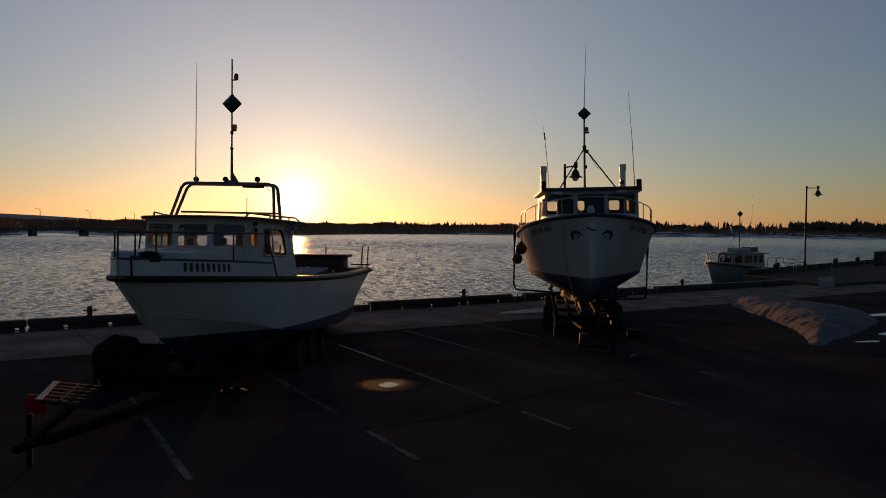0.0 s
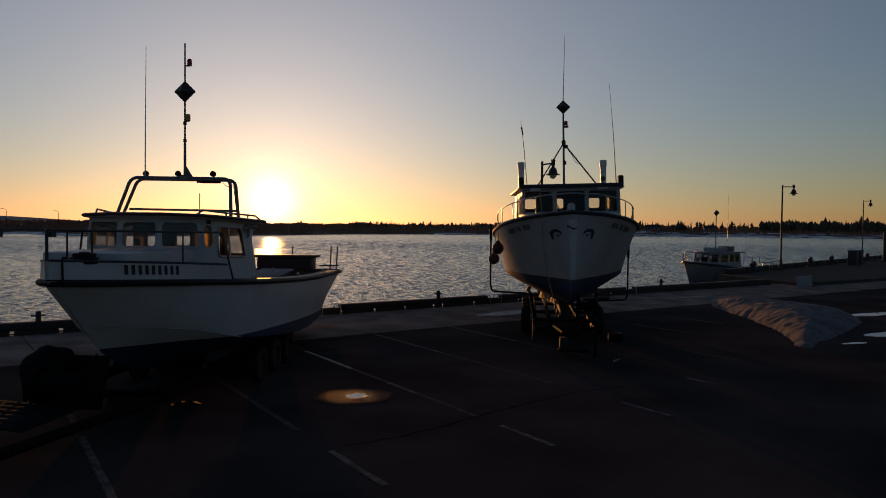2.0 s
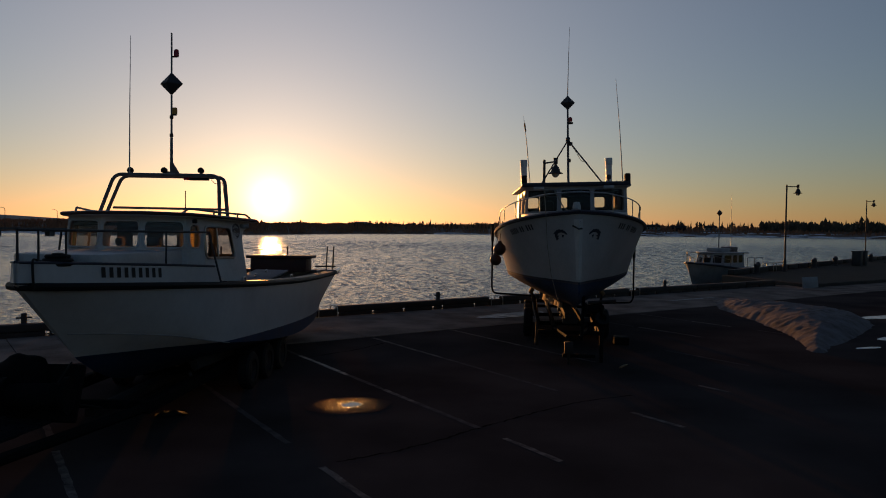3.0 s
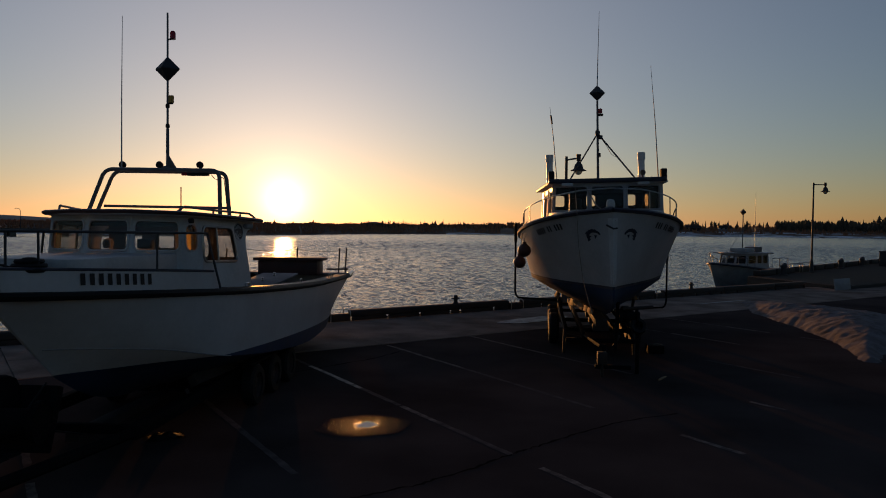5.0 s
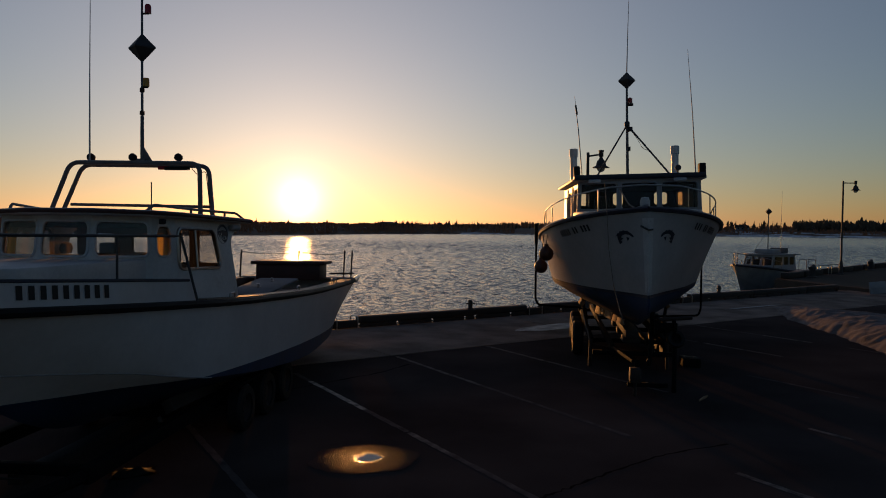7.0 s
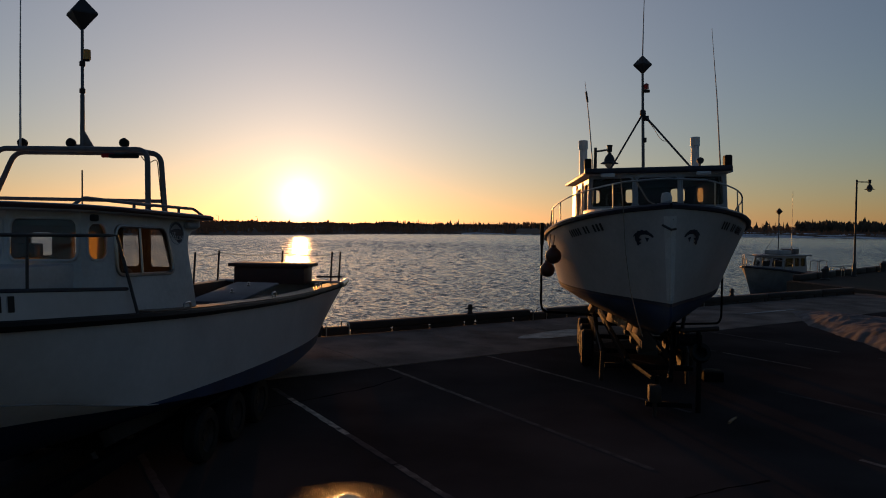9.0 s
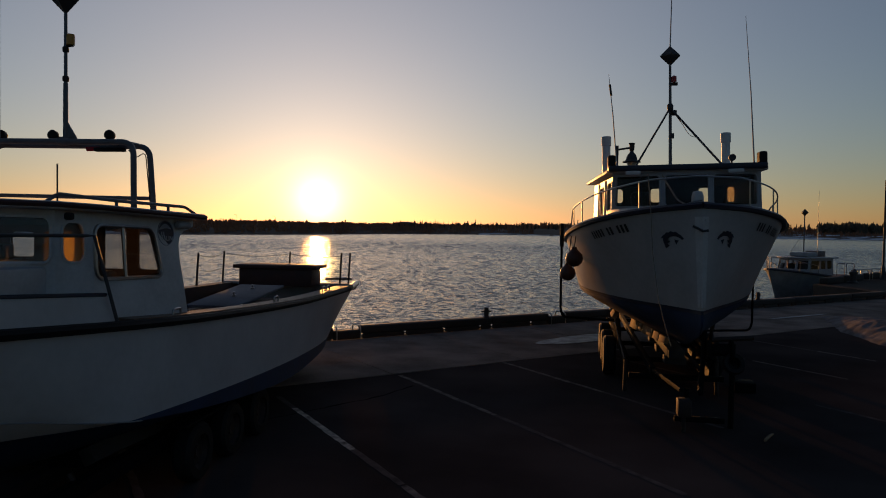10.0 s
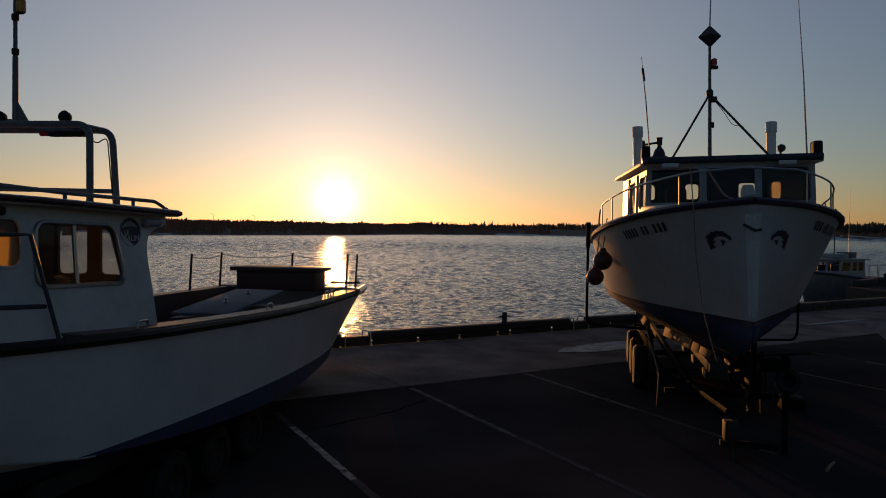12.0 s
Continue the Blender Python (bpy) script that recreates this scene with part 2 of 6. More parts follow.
M = dict(
    puddle=puddle_material(),
    asphalt=material("asphalt", (0.07, 0.054, 0.049), 0.95, vary=0.45, scale=0.35, fine=60, bump=0.12, rough_vary=0.05, spec=0.0),
    concrete=material("old_concrete", (0.26, 0.205, 0.17), 0.92, vary=0.45, scale=0.8, fine=30, bump=0.12, spec=0.0),
    line=material("worn_line_paint", (0.62, 0.52, 0.42), 0.9, vary=0.6, scale=6.0, fine=35, bump=0, spec=0.0, tint=(0.075, 0.06, 0.055)),
    line_worn=material("thin_line_paint", (0.2, 0.165, 0.14), 0.9, vary=0.7, scale=5.0, fine=35, bump=0, spec=0.0, tint=(0.07, 0.056, 0.052)),
    line_faint=material("ghost_line_paint", (0.115, 0.094, 0.085), 0.9, vary=0.5, scale=4.0, fine=35, bump=0, spec=0.0, tint=(0.075, 0.06, 0.056)),
    crack=material("crack_shadow", (0.02, 0.016, 0.015), 0.95, vary=0.4, scale=6.0, fine=40, bump=0, spec=0.0),
    timber=material("tarred_timber", (0.035, 0.028, 0.024), 0.75, vary=0.4, scale=1.5, fine=30, bump=0.5),
    stone=material("wharf_concrete", (0.12, 0.11, 0.10), 0.85, vary=0.4, scale=0.6, fine=20, bump=0.5),
    pier_top=material("dark_pier_planking", (0.035, 0.03, 0.026), 0.9, vary=0.4, scale=0.6, fine=20, bump=0.4, spec=0.1),
    water=water_material(),
    white=material("white_gelcoat", (0.42, 0.405, 0.4), 0.38, vary=0.16, scale=1.2, fine=12, bump=0.04, rough_vary=0.1),
    fresh_white=material("clean_white_gelcoat", (0.58, 0.56, 0.555), 0.34, vary=0.12, scale=1.2, fine=12, bump=0.04, rough_vary=0.1),
    gloss_white=material("glossy_white_gelcoat", (0.72, 0.7, 0.68), 0.27, vary=0.15, scale=1.5, fine=14, bump=0.05, rough_vary=0.08),
    offwhite=material("weathered_white_paint", (0.55, 0.54, 0.53), 0.5, vary=0.22, scale=2.0, fine=25, bump=0.1),
    blue=material("blue_antifouling", (0.012, 0.03, 0.075), 0.75, vary=0.4, scale=2.0, fine=25, bump=0.2),
    navy=material("navy_trim", (0.012, 0.016, 0.035), 0.45, vary=0.3, scale=3, fine=30, bump=0.08),
    black=material("black_rubber", (0.014, 0.013, 0.013), 0.65, spec=0.22, vary=0.3, scale=4, fine=50, bump=0.2),
    steel=material("weathered_stainless", (0.42, 0.41, 0.40), 0.35, metal=1.0, vary=0.2, scale=8, fine=60, bump=0.05),
    dark_steel=material("dark_painted_steel", (0.04, 0.038, 0.04), 0.6, metal=0.0, vary=0.3, scale=5, fine=50, bump=0.1),
    rust=material("rusty_trailer_steel", (0.04, 0.025, 0.02), 0.7, metal=0.2, vary=0.5, scale=4, fine=30, bump=0.3),
    # trailer steel near black, its base holding the shade beneath the stored hulls
    shade_black=material("shade_black_steel", (0.008, 0.007, 0.007), 0.8, vary=0.4, scale=5, fine=50, bump=0.1, spec=0.08),
    bunk=material("worn_bunk_timber", (0.32, 0.19, 0.1), 0.8, vary=0.4, scale=3, fine=25, bump=0.4, spec=0.1),
    # weathered planks darkened in the base to replace a shadow over them
    plank=material("shaded_weathered_plank", (0.022, 0.022, 0.025), 0.9, spec=0.02, vary=0.4, scale=2.5, fine=22, bump=0.3),
    wood=material("bare_timber", (0.30, 0.19, 0.10), 0.75, vary=0.35, scale=3, fine=25, bump=0.4),
    varnish=material("worn_brown_varnish", (0.15, 0.105, 0.075), 0.55, spec=0.3, vary=0.35, scale=4, fine=40, bump=0.1),
    lid=material("blue_grey_lid_paint", (0.13, 0.14, 0.16), 0.7, spec=0.2, vary=0.3, scale=2, fine=30, bump=0.15),
    pipe=material("grey_painted_pipe", (0.13, 0.125, 0.13), 0.45, vary=0.35, scale=6, fine=50, bump=0.1),
    maroon=material("dark_red_paint", (0.06, 0.02, 0.018), 0.6, vary=0.3, scale=3, fine=30, bump=0.15),
    grey=material("grey_deck_paint", (0.28, 0.29, 0.31), 0.6, vary=0.25, scale=2, fine=30, bump=0.2),
    snow=material("dirty_snow", (0.145, 0.135, 0.14), 0.9, vary=0.5, scale=2.4, fine=16, bump=1.0, spec=0.1, tint=(0.1, 0.085, 0.078)),
    ice=material("wet_ice", (0.55, 0.56, 0.58), 0.3, vary=0.3, scale=1.5, fine=14, bump=0.4),
    meltice=material("grey_melting_ice", (0.34, 0.32, 0.31), 0.6, vary=0.6, scale=2.5, fine=18, bump=0.4, spec=0.2, tint=(0.1, 0.09, 0.08)),
    # brown of bare brush, base raised and reddened in place of haze glow
    brush=material("haze_reddened_brush", (0.55, 0.25, 0.13), 0.9, vary=0.4, scale=0.2, fine=2, bump=0),
    leaf=material("dark_spruce", (0.13, 0.1, 0.06), 0.8, vary=0.5, scale=0.3, fine=3, bump=0),
    land=material("far_bank_earth", (0.14, 0.08, 0.05), 0.9, vary=0.5, scale=0.03, fine=0.4, bump=0),
    # far woods paled in the base colour to stand in for distance haze
    haze=material("haze_paled_hill_woods", (0.32, 0.26, 0.22), 0.9, vary=0.2, scale=0.01, fine=0.1, bump=0),
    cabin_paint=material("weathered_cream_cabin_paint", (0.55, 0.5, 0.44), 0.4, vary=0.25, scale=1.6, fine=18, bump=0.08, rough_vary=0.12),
    # white cabin paint with its shade put into a darker base
    shade_white=material("shaded_cabin_white", (0.33, 0.335, 0.35), 0.45, vary=0.2, scale=2.0, fine=25, bump=0.08),
    # hull white dulled in the base, standing in for the pier's shadow
    dull_hull=material("shade_dulled_hull_white", (0.3, 0.28, 0.26), 0.6, vary=0.3, scale=1.5, fine=15, bump=0.1, spec=0.2),
    farsnow=material("bank_snow", (0.78, 0.78, 0.8), 0.8, vary=0.4, scale=0.1, fine=1, bump=0),
    red=material("red_lens", (0.45, 0.01, 0.015), 0.25, vary=0.15, scale=5, fine=30, bump=0),
    amber=material("amber_lens", (0.65, 0.28, 0.02), 0.25, vary=0.15, scale=5, fine=30, bump=0),
    orange=material("orange_buoy", (0.10, 0.035, 0.02), 0.5, vary=0.3, scale=5, fine=40, bump=0.1),
    frost=material("lamp_glass", (0.6, 0.58, 0.5), 0.3, vary=0.1, scale=5, fine=30, bump=0),
    ink=material("black_lettering", (0.012, 0.012, 0.015), 0.5, vary=0.4, scale=8, fine=60, bump=0),
    # near black: the dimness inside the cabins is put into this colour
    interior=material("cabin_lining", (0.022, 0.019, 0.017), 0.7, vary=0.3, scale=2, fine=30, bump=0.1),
    scrapsheet=material("dirty_plastic_sheet", (0.04, 0.037, 0.035), 0.8, spec=0.1, vary=0.3, scale=6, fine=40, bump=0.1),
    curtain=material("amber_curtain_cloth", (0.5, 0.3, 0.1), 0.9, vary=0.2, scale=6, fine=60, bump=0.1, spec=0.0),
    rope=material("weathered_rope", (0.2, 0.19, 0.16), 0.9, vary=0.4, scale=10, fine=90, bump=0.4),
    glass=glass_material("cabin_glass"),
    clean=glass_material("washed_cabin_glass", (0.74, 0.72, 0.7), dust=0.012),
    smoked=glass_material("smoked_glass", (0.78, 0.79, 0.8), ior=1.3, dust=0.0),
)



def let_light_through(m, colour, share):
    """Twigs, needles and thin cloth seen against the light: part of it passes through them."""
    n, l = m.node_tree.nodes, m.node_tree.links
    thin, mix = n.new("ShaderNodeBsdfTranslucent"), n.new("ShaderNodeMixShader")
    thin.inputs["Color"].default_value = (*colour, 1)
    mix.inputs[0].default_value = share
    l.new(n["Principled BSDF"].outputs[0], mix.inputs[1])
    l.new(thin.outputs[0], mix.inputs[2])
    l.new(mix.outputs[0], n["Material Output"].inputs["Surface"])


let_light_through(M["brush"], (0.24, 0.1, 0.05), 0.5)
let_light_through(M["curtain"], (0.95, 0.8, 0.42), 0.85)
let_light_through(M["leaf"], (0.1, 0.06, 0.03), 0.3)

# ---- mesh helpers ----


def part(name, bm, mat, parent=None, label="", smooth=40, category="", kind="", group=""):
    me = bpy.data.meshes.new(name)
    bmesh.ops.recalc_face_normals(bm, faces=bm.faces)
    bm.to_mesh(me)
    bm.free()
    for one in (mat if isinstance(mat, (list, tuple)) else [mat]):
        me.materials.append(one)
    if smooth:
        me.polygons.foreach_set("use_smooth", [True] * len(me.polygons))
        me.set_sharp_from_angle(angle=radians(smooth))
    ob = new(name, me)
    if parent:
        ob.parent = parent
    return tagged(ob, label, category, group, kind)


def thing(name, m, label, category, group="", kind=""):
    ob = new(name)
    ob.empty_display_size = 0.2
    ob.matrix_world = m
    return tagged(ob, label, category, group, kind)


def add_box(bm, x0, x1, y0, y1, z0, z1, bevel=0.0):
    r = bmesh.ops.create_cube(bm, size=1.0)
    vs = r["verts"]
    for v in vs:
        v.co = Vector(((x0 + x1) / 2 + v.co.x * (x1 - x0), (y0 + y1) / 2 + v.co.y * (y1 - y0), (z0 + z1) / 2 + v.co.z * (z1 - z0)))
    if bevel:
        es = list({e for v in vs for e in v.link_edges})
        bmesh.ops.bevel(bm, geom=es, offset=bevel, segments=2, affect="EDGES", profile=0.5)
    return bm


def box(x0, x1, y0, y1, z0, z1, bevel=0.0):
    return add_box(bmesh.new(), x0, x1, y0, y1, z0, z1, bevel)


def add_tube(bm, pts, radius, sides=8, closed=False):
    """A round bar along a line of points; radius may be one number or one for each point."""
    pts = [Vector(p) for p in pts]
    n = len(pts)
    rad = radius if isinstance(radius, (list, tuple)) else [radius] * n
    rings, ref = [], None
    for i, p in enumerate(pts):
        a = pts[i - 1] if (i or closed) else p
        c = pts[(i + 1) % n] if (i < n - 1 or closed) else p
        d = (c - a).normalized()
        if ref is None:
            ref = d.orthogonal().normalized()
        ref = (ref - d * ref.dot(d)).normalized()
        side = d.cross(ref)
        rings.append([bm.verts.new(p + (ref * math.cos(k * math.tau / sides) + side * math.sin(k * math.tau / sides)) * rad[i]) for k in range(sides)])
    pairs = list(zip(rings, rings[1:])) + ([(rings[-1], rings[0])] if closed else [])
    for r0, r1 in pairs:
        for k in range(sides):
            bm.faces.new((r0[k], r0[(k + 1) % sides], r1[(k + 1) % sides], r1[k]))
    if not closed:
        bm.faces.new(rings[0][::-1])
        bm.faces.new(rings[-1])
    return bm


def tube(pts, radius, sides=8, closed=False):
    return add_tube(bmesh.new(), pts, radius, sides, closed)


def rounded(pts, r, steps=5):
    """The line of points with its corners rounded."""
    pts = [Vector(p) for p in pts]
    out = [pts[0]]
    for a, b, c in zip(pts, pts[1:], pts[2:]):
        ra = min(r, (a - b).length * 0.45)
        rc = min(r, (c - b).length * 0.45)
        p, q = b + (a - b).normalized() * ra, b + (c - b).normalized() * rc
        for k in range(steps + 1):
            t = k / steps
            out.append(p * (1 - t) ** 2 + b * 2 * t * (1 - t) + q * t * t)
    return out + [pts[-1]]


def lathe(profile, sides=20, axis=(0, 0, 0)):
    """A turned shape: profile of (radius, height)."""
    bm = bmesh.new()
    rings = []
    for r, z in profile:
        if r < 1e-5:
            rings.append([bm.verts.new((axis[0], axis[1], axis[2] + z))])
        else:
            rings.append([bm.verts.new((axis[0] + r * math.cos(k * math.tau / sides), axis[1] + r * math.sin(k * math.tau / sides), axis[2] + z)) for k in range(sides)])
    for a, b in zip(rings, rings[1:]):
        for k in range(sides):
            q = [a[k % len(a)], a[(k + 1) % len(a)], b[(k + 1) % len(b)], b[k % len(b)]]
            q = list(dict.fromkeys(q))
            if len(q) > 2:
                bm.faces.new(q)
    for ring in (rings[0], rings[-1]):
        if len(ring) > 2:
            bm.faces.new(ring)
    return bm


def moved(bm, m):
    bmesh.ops.transform(bm, matrix=m, verts=bm.verts)
    return bm


def prism(outline, z0, z1, bevel=0.0):
    """A plate of the outline (x, y) from z0 to z1."""
    bm = bmesh.new()
    low = [bm.verts.new((x, y, z0)) for x, y in outline]
    high = [bm.verts.new((x, y, z1)) for x, y in outline]
    n = len(outline)
    bm.faces.new(low[::-1])
    bm.faces.new(high)
    for k in range(n):
        bm.faces.new((low[k], low[(k + 1) % n], high[(k + 1) % n], high[k]))
    if bevel:
        bmesh.ops.bevel(bm, geom=list(bm.edges), offset=bevel, segments=2, affect="EDGES", profile=0.5)
    return bm


def curve_at(table, t):
    """Smooth value from a table of (t, value)."""
    for k, ((a, va), (b, vb)) in enumerate(zip(table, table[1:])):
        if t <= b or k == len(table) - 2:
            u = min(1, max(0, (t - a) / (b - a)))
            m0 = (vb - table[k - 1][1]) / (b - table[k - 1][0]) if k else (vb - va) / (b - a)
            m1 = (table[k + 2][1] - va) / (table[k + 2][0] - a) if k + 2 < len(table) else (vb - va) / (b - a)
            h = b - a
            return (2 * u**3 - 3 * u**2 + 1) * va + (u**3 - 2 * u**2 + u) * h * m0 + (-2 * u**3 + 3 * u**2) * vb + (u**3 - u**2) * h * m1


def rrect(u0, u1, w0, w1, ru, rw, steps=4):
    """Loop of a rectangle with rounded corners in panel coordinates."""
    out = []
    for cu, cw, a0 in ((u1 - ru, w1 - rw, 0), (u0 + ru, w1 - rw, 90), (u0 + ru, w0 + rw, 180), (u1 - ru, w0 + rw, 270)):
        for k in range(steps + 1):
            a = radians(a0 + 90 * k / steps)
            out.append((cu + ru * math.cos(a), cw + rw * math.sin(a)))
    return out


def on_quad(q, u, w):
    a = q[0] * (1 - u) + q[1] * u
    b = q[3] * (1 - u) + q[2] * u
    return a * (1 - w) + b * w


def panel(q, holes, thick, outline=None):
    """A wall of the four corners q (bottom start, bottom end, top end, top start) with openings cut through it; it grows inwards by thick."""
    q = [Vector(p) for p in q]
    nrm = (q[1] - q[0]).cross(q[3] - q[0]).normalized()
    bm = bmesh.new()
    es = []
    for loop in [outline or [(0, 0), (1, 0), (1, 1), (0, 1)]] + holes:
        vs = [bm.verts.new(on_quad(q, u, w)) for u, w in loop]
        es += [bm.edges.new((vs[k], vs[(k + 1) % len(vs)])) for k in range(len(vs))]
    bmesh.ops.triangle_fill(bm, use_beauty=True, use_dissolve=False, edges=es)
    r = bmesh.ops.extrude_face_region(bm, geom=list(bm.faces))
    bmesh.ops.translate(bm, vec=nrm * -thick, verts=[v for v in r["geom"] if isinstance(v, bmesh.types.BMVert)])
    return bm, nrm


def window(parent, q, hole, frame_mat, bar=0.018, mullion=None, name="window", pane_mat="glass"):
    """A glazed window in an opening of a panel: pane, rounded frame and, if wanted, a mullion."""
    q = [Vector(p) for p in q]
    nrm = (q[1] - q[0]).cross(q[3] - q[0]).normalized()
    pts = [on_quad(q, u, w) for u, w in hole]
    bm = bmesh.new()
    f = bm.faces.new([bm.verts.new(p - nrm * 0.018) for p in pts])
    r = bmesh.ops.extrude_face_region(bm, geom=[f])
    bmesh.ops.translate(bm, vec=nrm * -0.006, verts=[v for v in r["geom"] if isinstance(v, bmesh.types.BMVert)])
    pane = part("pane", bm, M[pane_mat], parent, "smoked window glass" if pane_mat == "smoked" else "clear window glass", smooth=0)
    pane.visible_shadow = False
    part("window_frame", tube([p + nrm * 0.004 for p in pts], bar, 6, closed=True), frame_mat, parent, "rounded window frame")
    if mullion is not None:
        us, ws = [p[0] for p in hole], [p[1] for p in hole]
        u = min(us) + (max(us) - min(us)) * mullion
        part("mullion", tube([on_quad(q, u, min(ws)), on_quad(q, u, max(ws))], 0.02, 6), frame_mat, parent)


def lettering(name, word, size, m, mat, parent, label=""):
    """A word in the built-in font as a thin mesh, centred on the pose m."""
    cu = bpy.data.curves.new(name, "FONT")
    cu.body, cu.size, cu.align_x, cu.extrude, cu.resolution_u = word, size, "CENTER", 0.0015, 3
    ob = bpy.data.objects.new(name, cu)
    me = bpy.data.meshes.new_from_object(ob)
    bpy.data.objects.remove(ob)
    bpy.data.curves.remove(cu)
    me.transform(m)
    me.materials.clear()
    me.materials.append(mat)
    word_ob = new(name, me)
    word_ob.parent = parent
    return tagged(word_ob, label or f'the word "{word}" in pale capitals')


def hull_shape(length, stem, half, sheer, chine_half, chine_z, keel, flare=0.8, n=46, low=5, high=9, sharp=0.0):
    """The outside of a hull: rows of points from keel to sheer on both sides, from stem to transom. stem(z): how far aft the stem lies at height z."""
    bm = bmesh.new()
    rows = []
    for i in range(n + 1):
        s = (i / n) ** 1.35
        y = s * length
        zs, zc, zk = curve_at(sheer, y), curve_at(chine_z, y), curve_at(keel, y)
        b, c = curve_at(half, y), curve_at(chine_half, y)
        prof = []
        for k in range(low + 1):
            t = k / low
            prof.append((c * t ** 0.9, zk + (zc - zk) * t ** 1.25))
        for k in range(1, high + 1):
            t = k / high
            prof.append((c + (b - c) * (flare * t + (1 - flare) * t * t), zc + (zs - zc) * t))
        row = []
        for side in (1, -1):
            row.append([bm.verts.new((side * x, stem(z) + (length - stem(z)) * s, z)) for x, z in prof])
        rows.append(row)
    for r0, r1 in zip(rows, rows[1:]):
        for side in (0, 1):
            for a, b, c, d in zip(r0[side], r0[side][1:], r1[side][1:], r1[side]):
                bm.faces.new((a, b, c, d))
    first, last = rows[0], rows[-1]
    for a, b, c, d in zip(first[0], first[0][1:], first[1][1:], first[1]):
        bm.faces.new((a, b, c, d))
    bm.faces.new(last[0] + last[1][::-1])
    bmesh.ops.remove_doubles(bm, verts=bm.verts, dist=0.0005)
    return bm


def split_hull(bm, z_bow, z_stern, length, low_index=1):
    """Cuts the hull along the painted waterline; what lies below takes the second material."""
    n = Vector((0, (z_bow - z_stern) / length, 1)).normalized()
    co = Vector((0, 0, z_bow))
    bmesh.ops.bisect_plane(bm, geom=list(bm.verts) + list(bm.edges) + list(bm.faces), plane_co=co, plane_no=n)
    for f in bm.faces:
        if (f.calc_center_median() - co).dot(n) < 0:
            f.material_index = low_index
    return bm


def edge_line(table_half, table_z, stem, length, y0, y1, n=30, inset=0.0, rise=0.0, side=1):
    """Points along the gunwale from y0 to y1 of the unraked length."""
    out = []
    for k in range(n + 1):
        y = y0 + (y1 - y0) * k / n
        z = curve_at(table_z, y)
        s = y / length
        out.append(Vector((side * max(0.0, curve_at(table_half, y) - inset), stem(z) + (length - stem(z)) * s, z + rise)))
    return out


def strip_solid(outer, inner, depth):
    """A plank between two lines of points, of that depth."""
    bm = bmesh.new()
    rows = [[bm.verts.new(o), bm.verts.new(i), bm.verts.new(i - Vector((0, 0, depth))), bm.verts.new(o - Vector((0, 0, depth)))] for o, i in zip(outer, inner)]
    for a, b in zip(rows, rows[1:]):
        for k in range(4):
            bm.faces.new((a[k], a[(k + 1) % 4], b[(k + 1) % 4], b[k]))
    bm.faces.new(rows[0])
    bm.faces.new(rows[-1][::-1])
    return bm


def rub_rail(points, width, height):
    """A rubbing strake of nearly square section along the points."""
    return tube(points, [width] * len(points), 6)


# ---- setting: wharf, water, far banks ----
WATER_Z = -1.5
WHARF = pose(0, 29.14, 0, 0, 0, 35.4)  # along the quay edge; y points out over the water


def wharf_point(u, v, z=0.0):
    return WHARF @ Vector((u, v, z))


def build_ground():
    bm = bmesh.new()
    vs = [bm.verts.new(wharf_point(u, v)) for u, v in ((-1500, -4.9), (1500, -4.9), (1500, -1500), (-1500, -1500))]
    bm.faces.new(vs)
    part("ground", bm, M["asphalt"], label="dark worn asphalt of the harbour yard", category="ground", kind="structure", smooth=0)
    # quay wall below the edge
    bm = box(-600, 600, -4.9, 0.25, -4.0, -0.02)
    moved(bm, WHARF)
    part("quay_wall", bm, M["stone"], label="old concrete quay wall", category="wall", kind="structure", smooth=0)


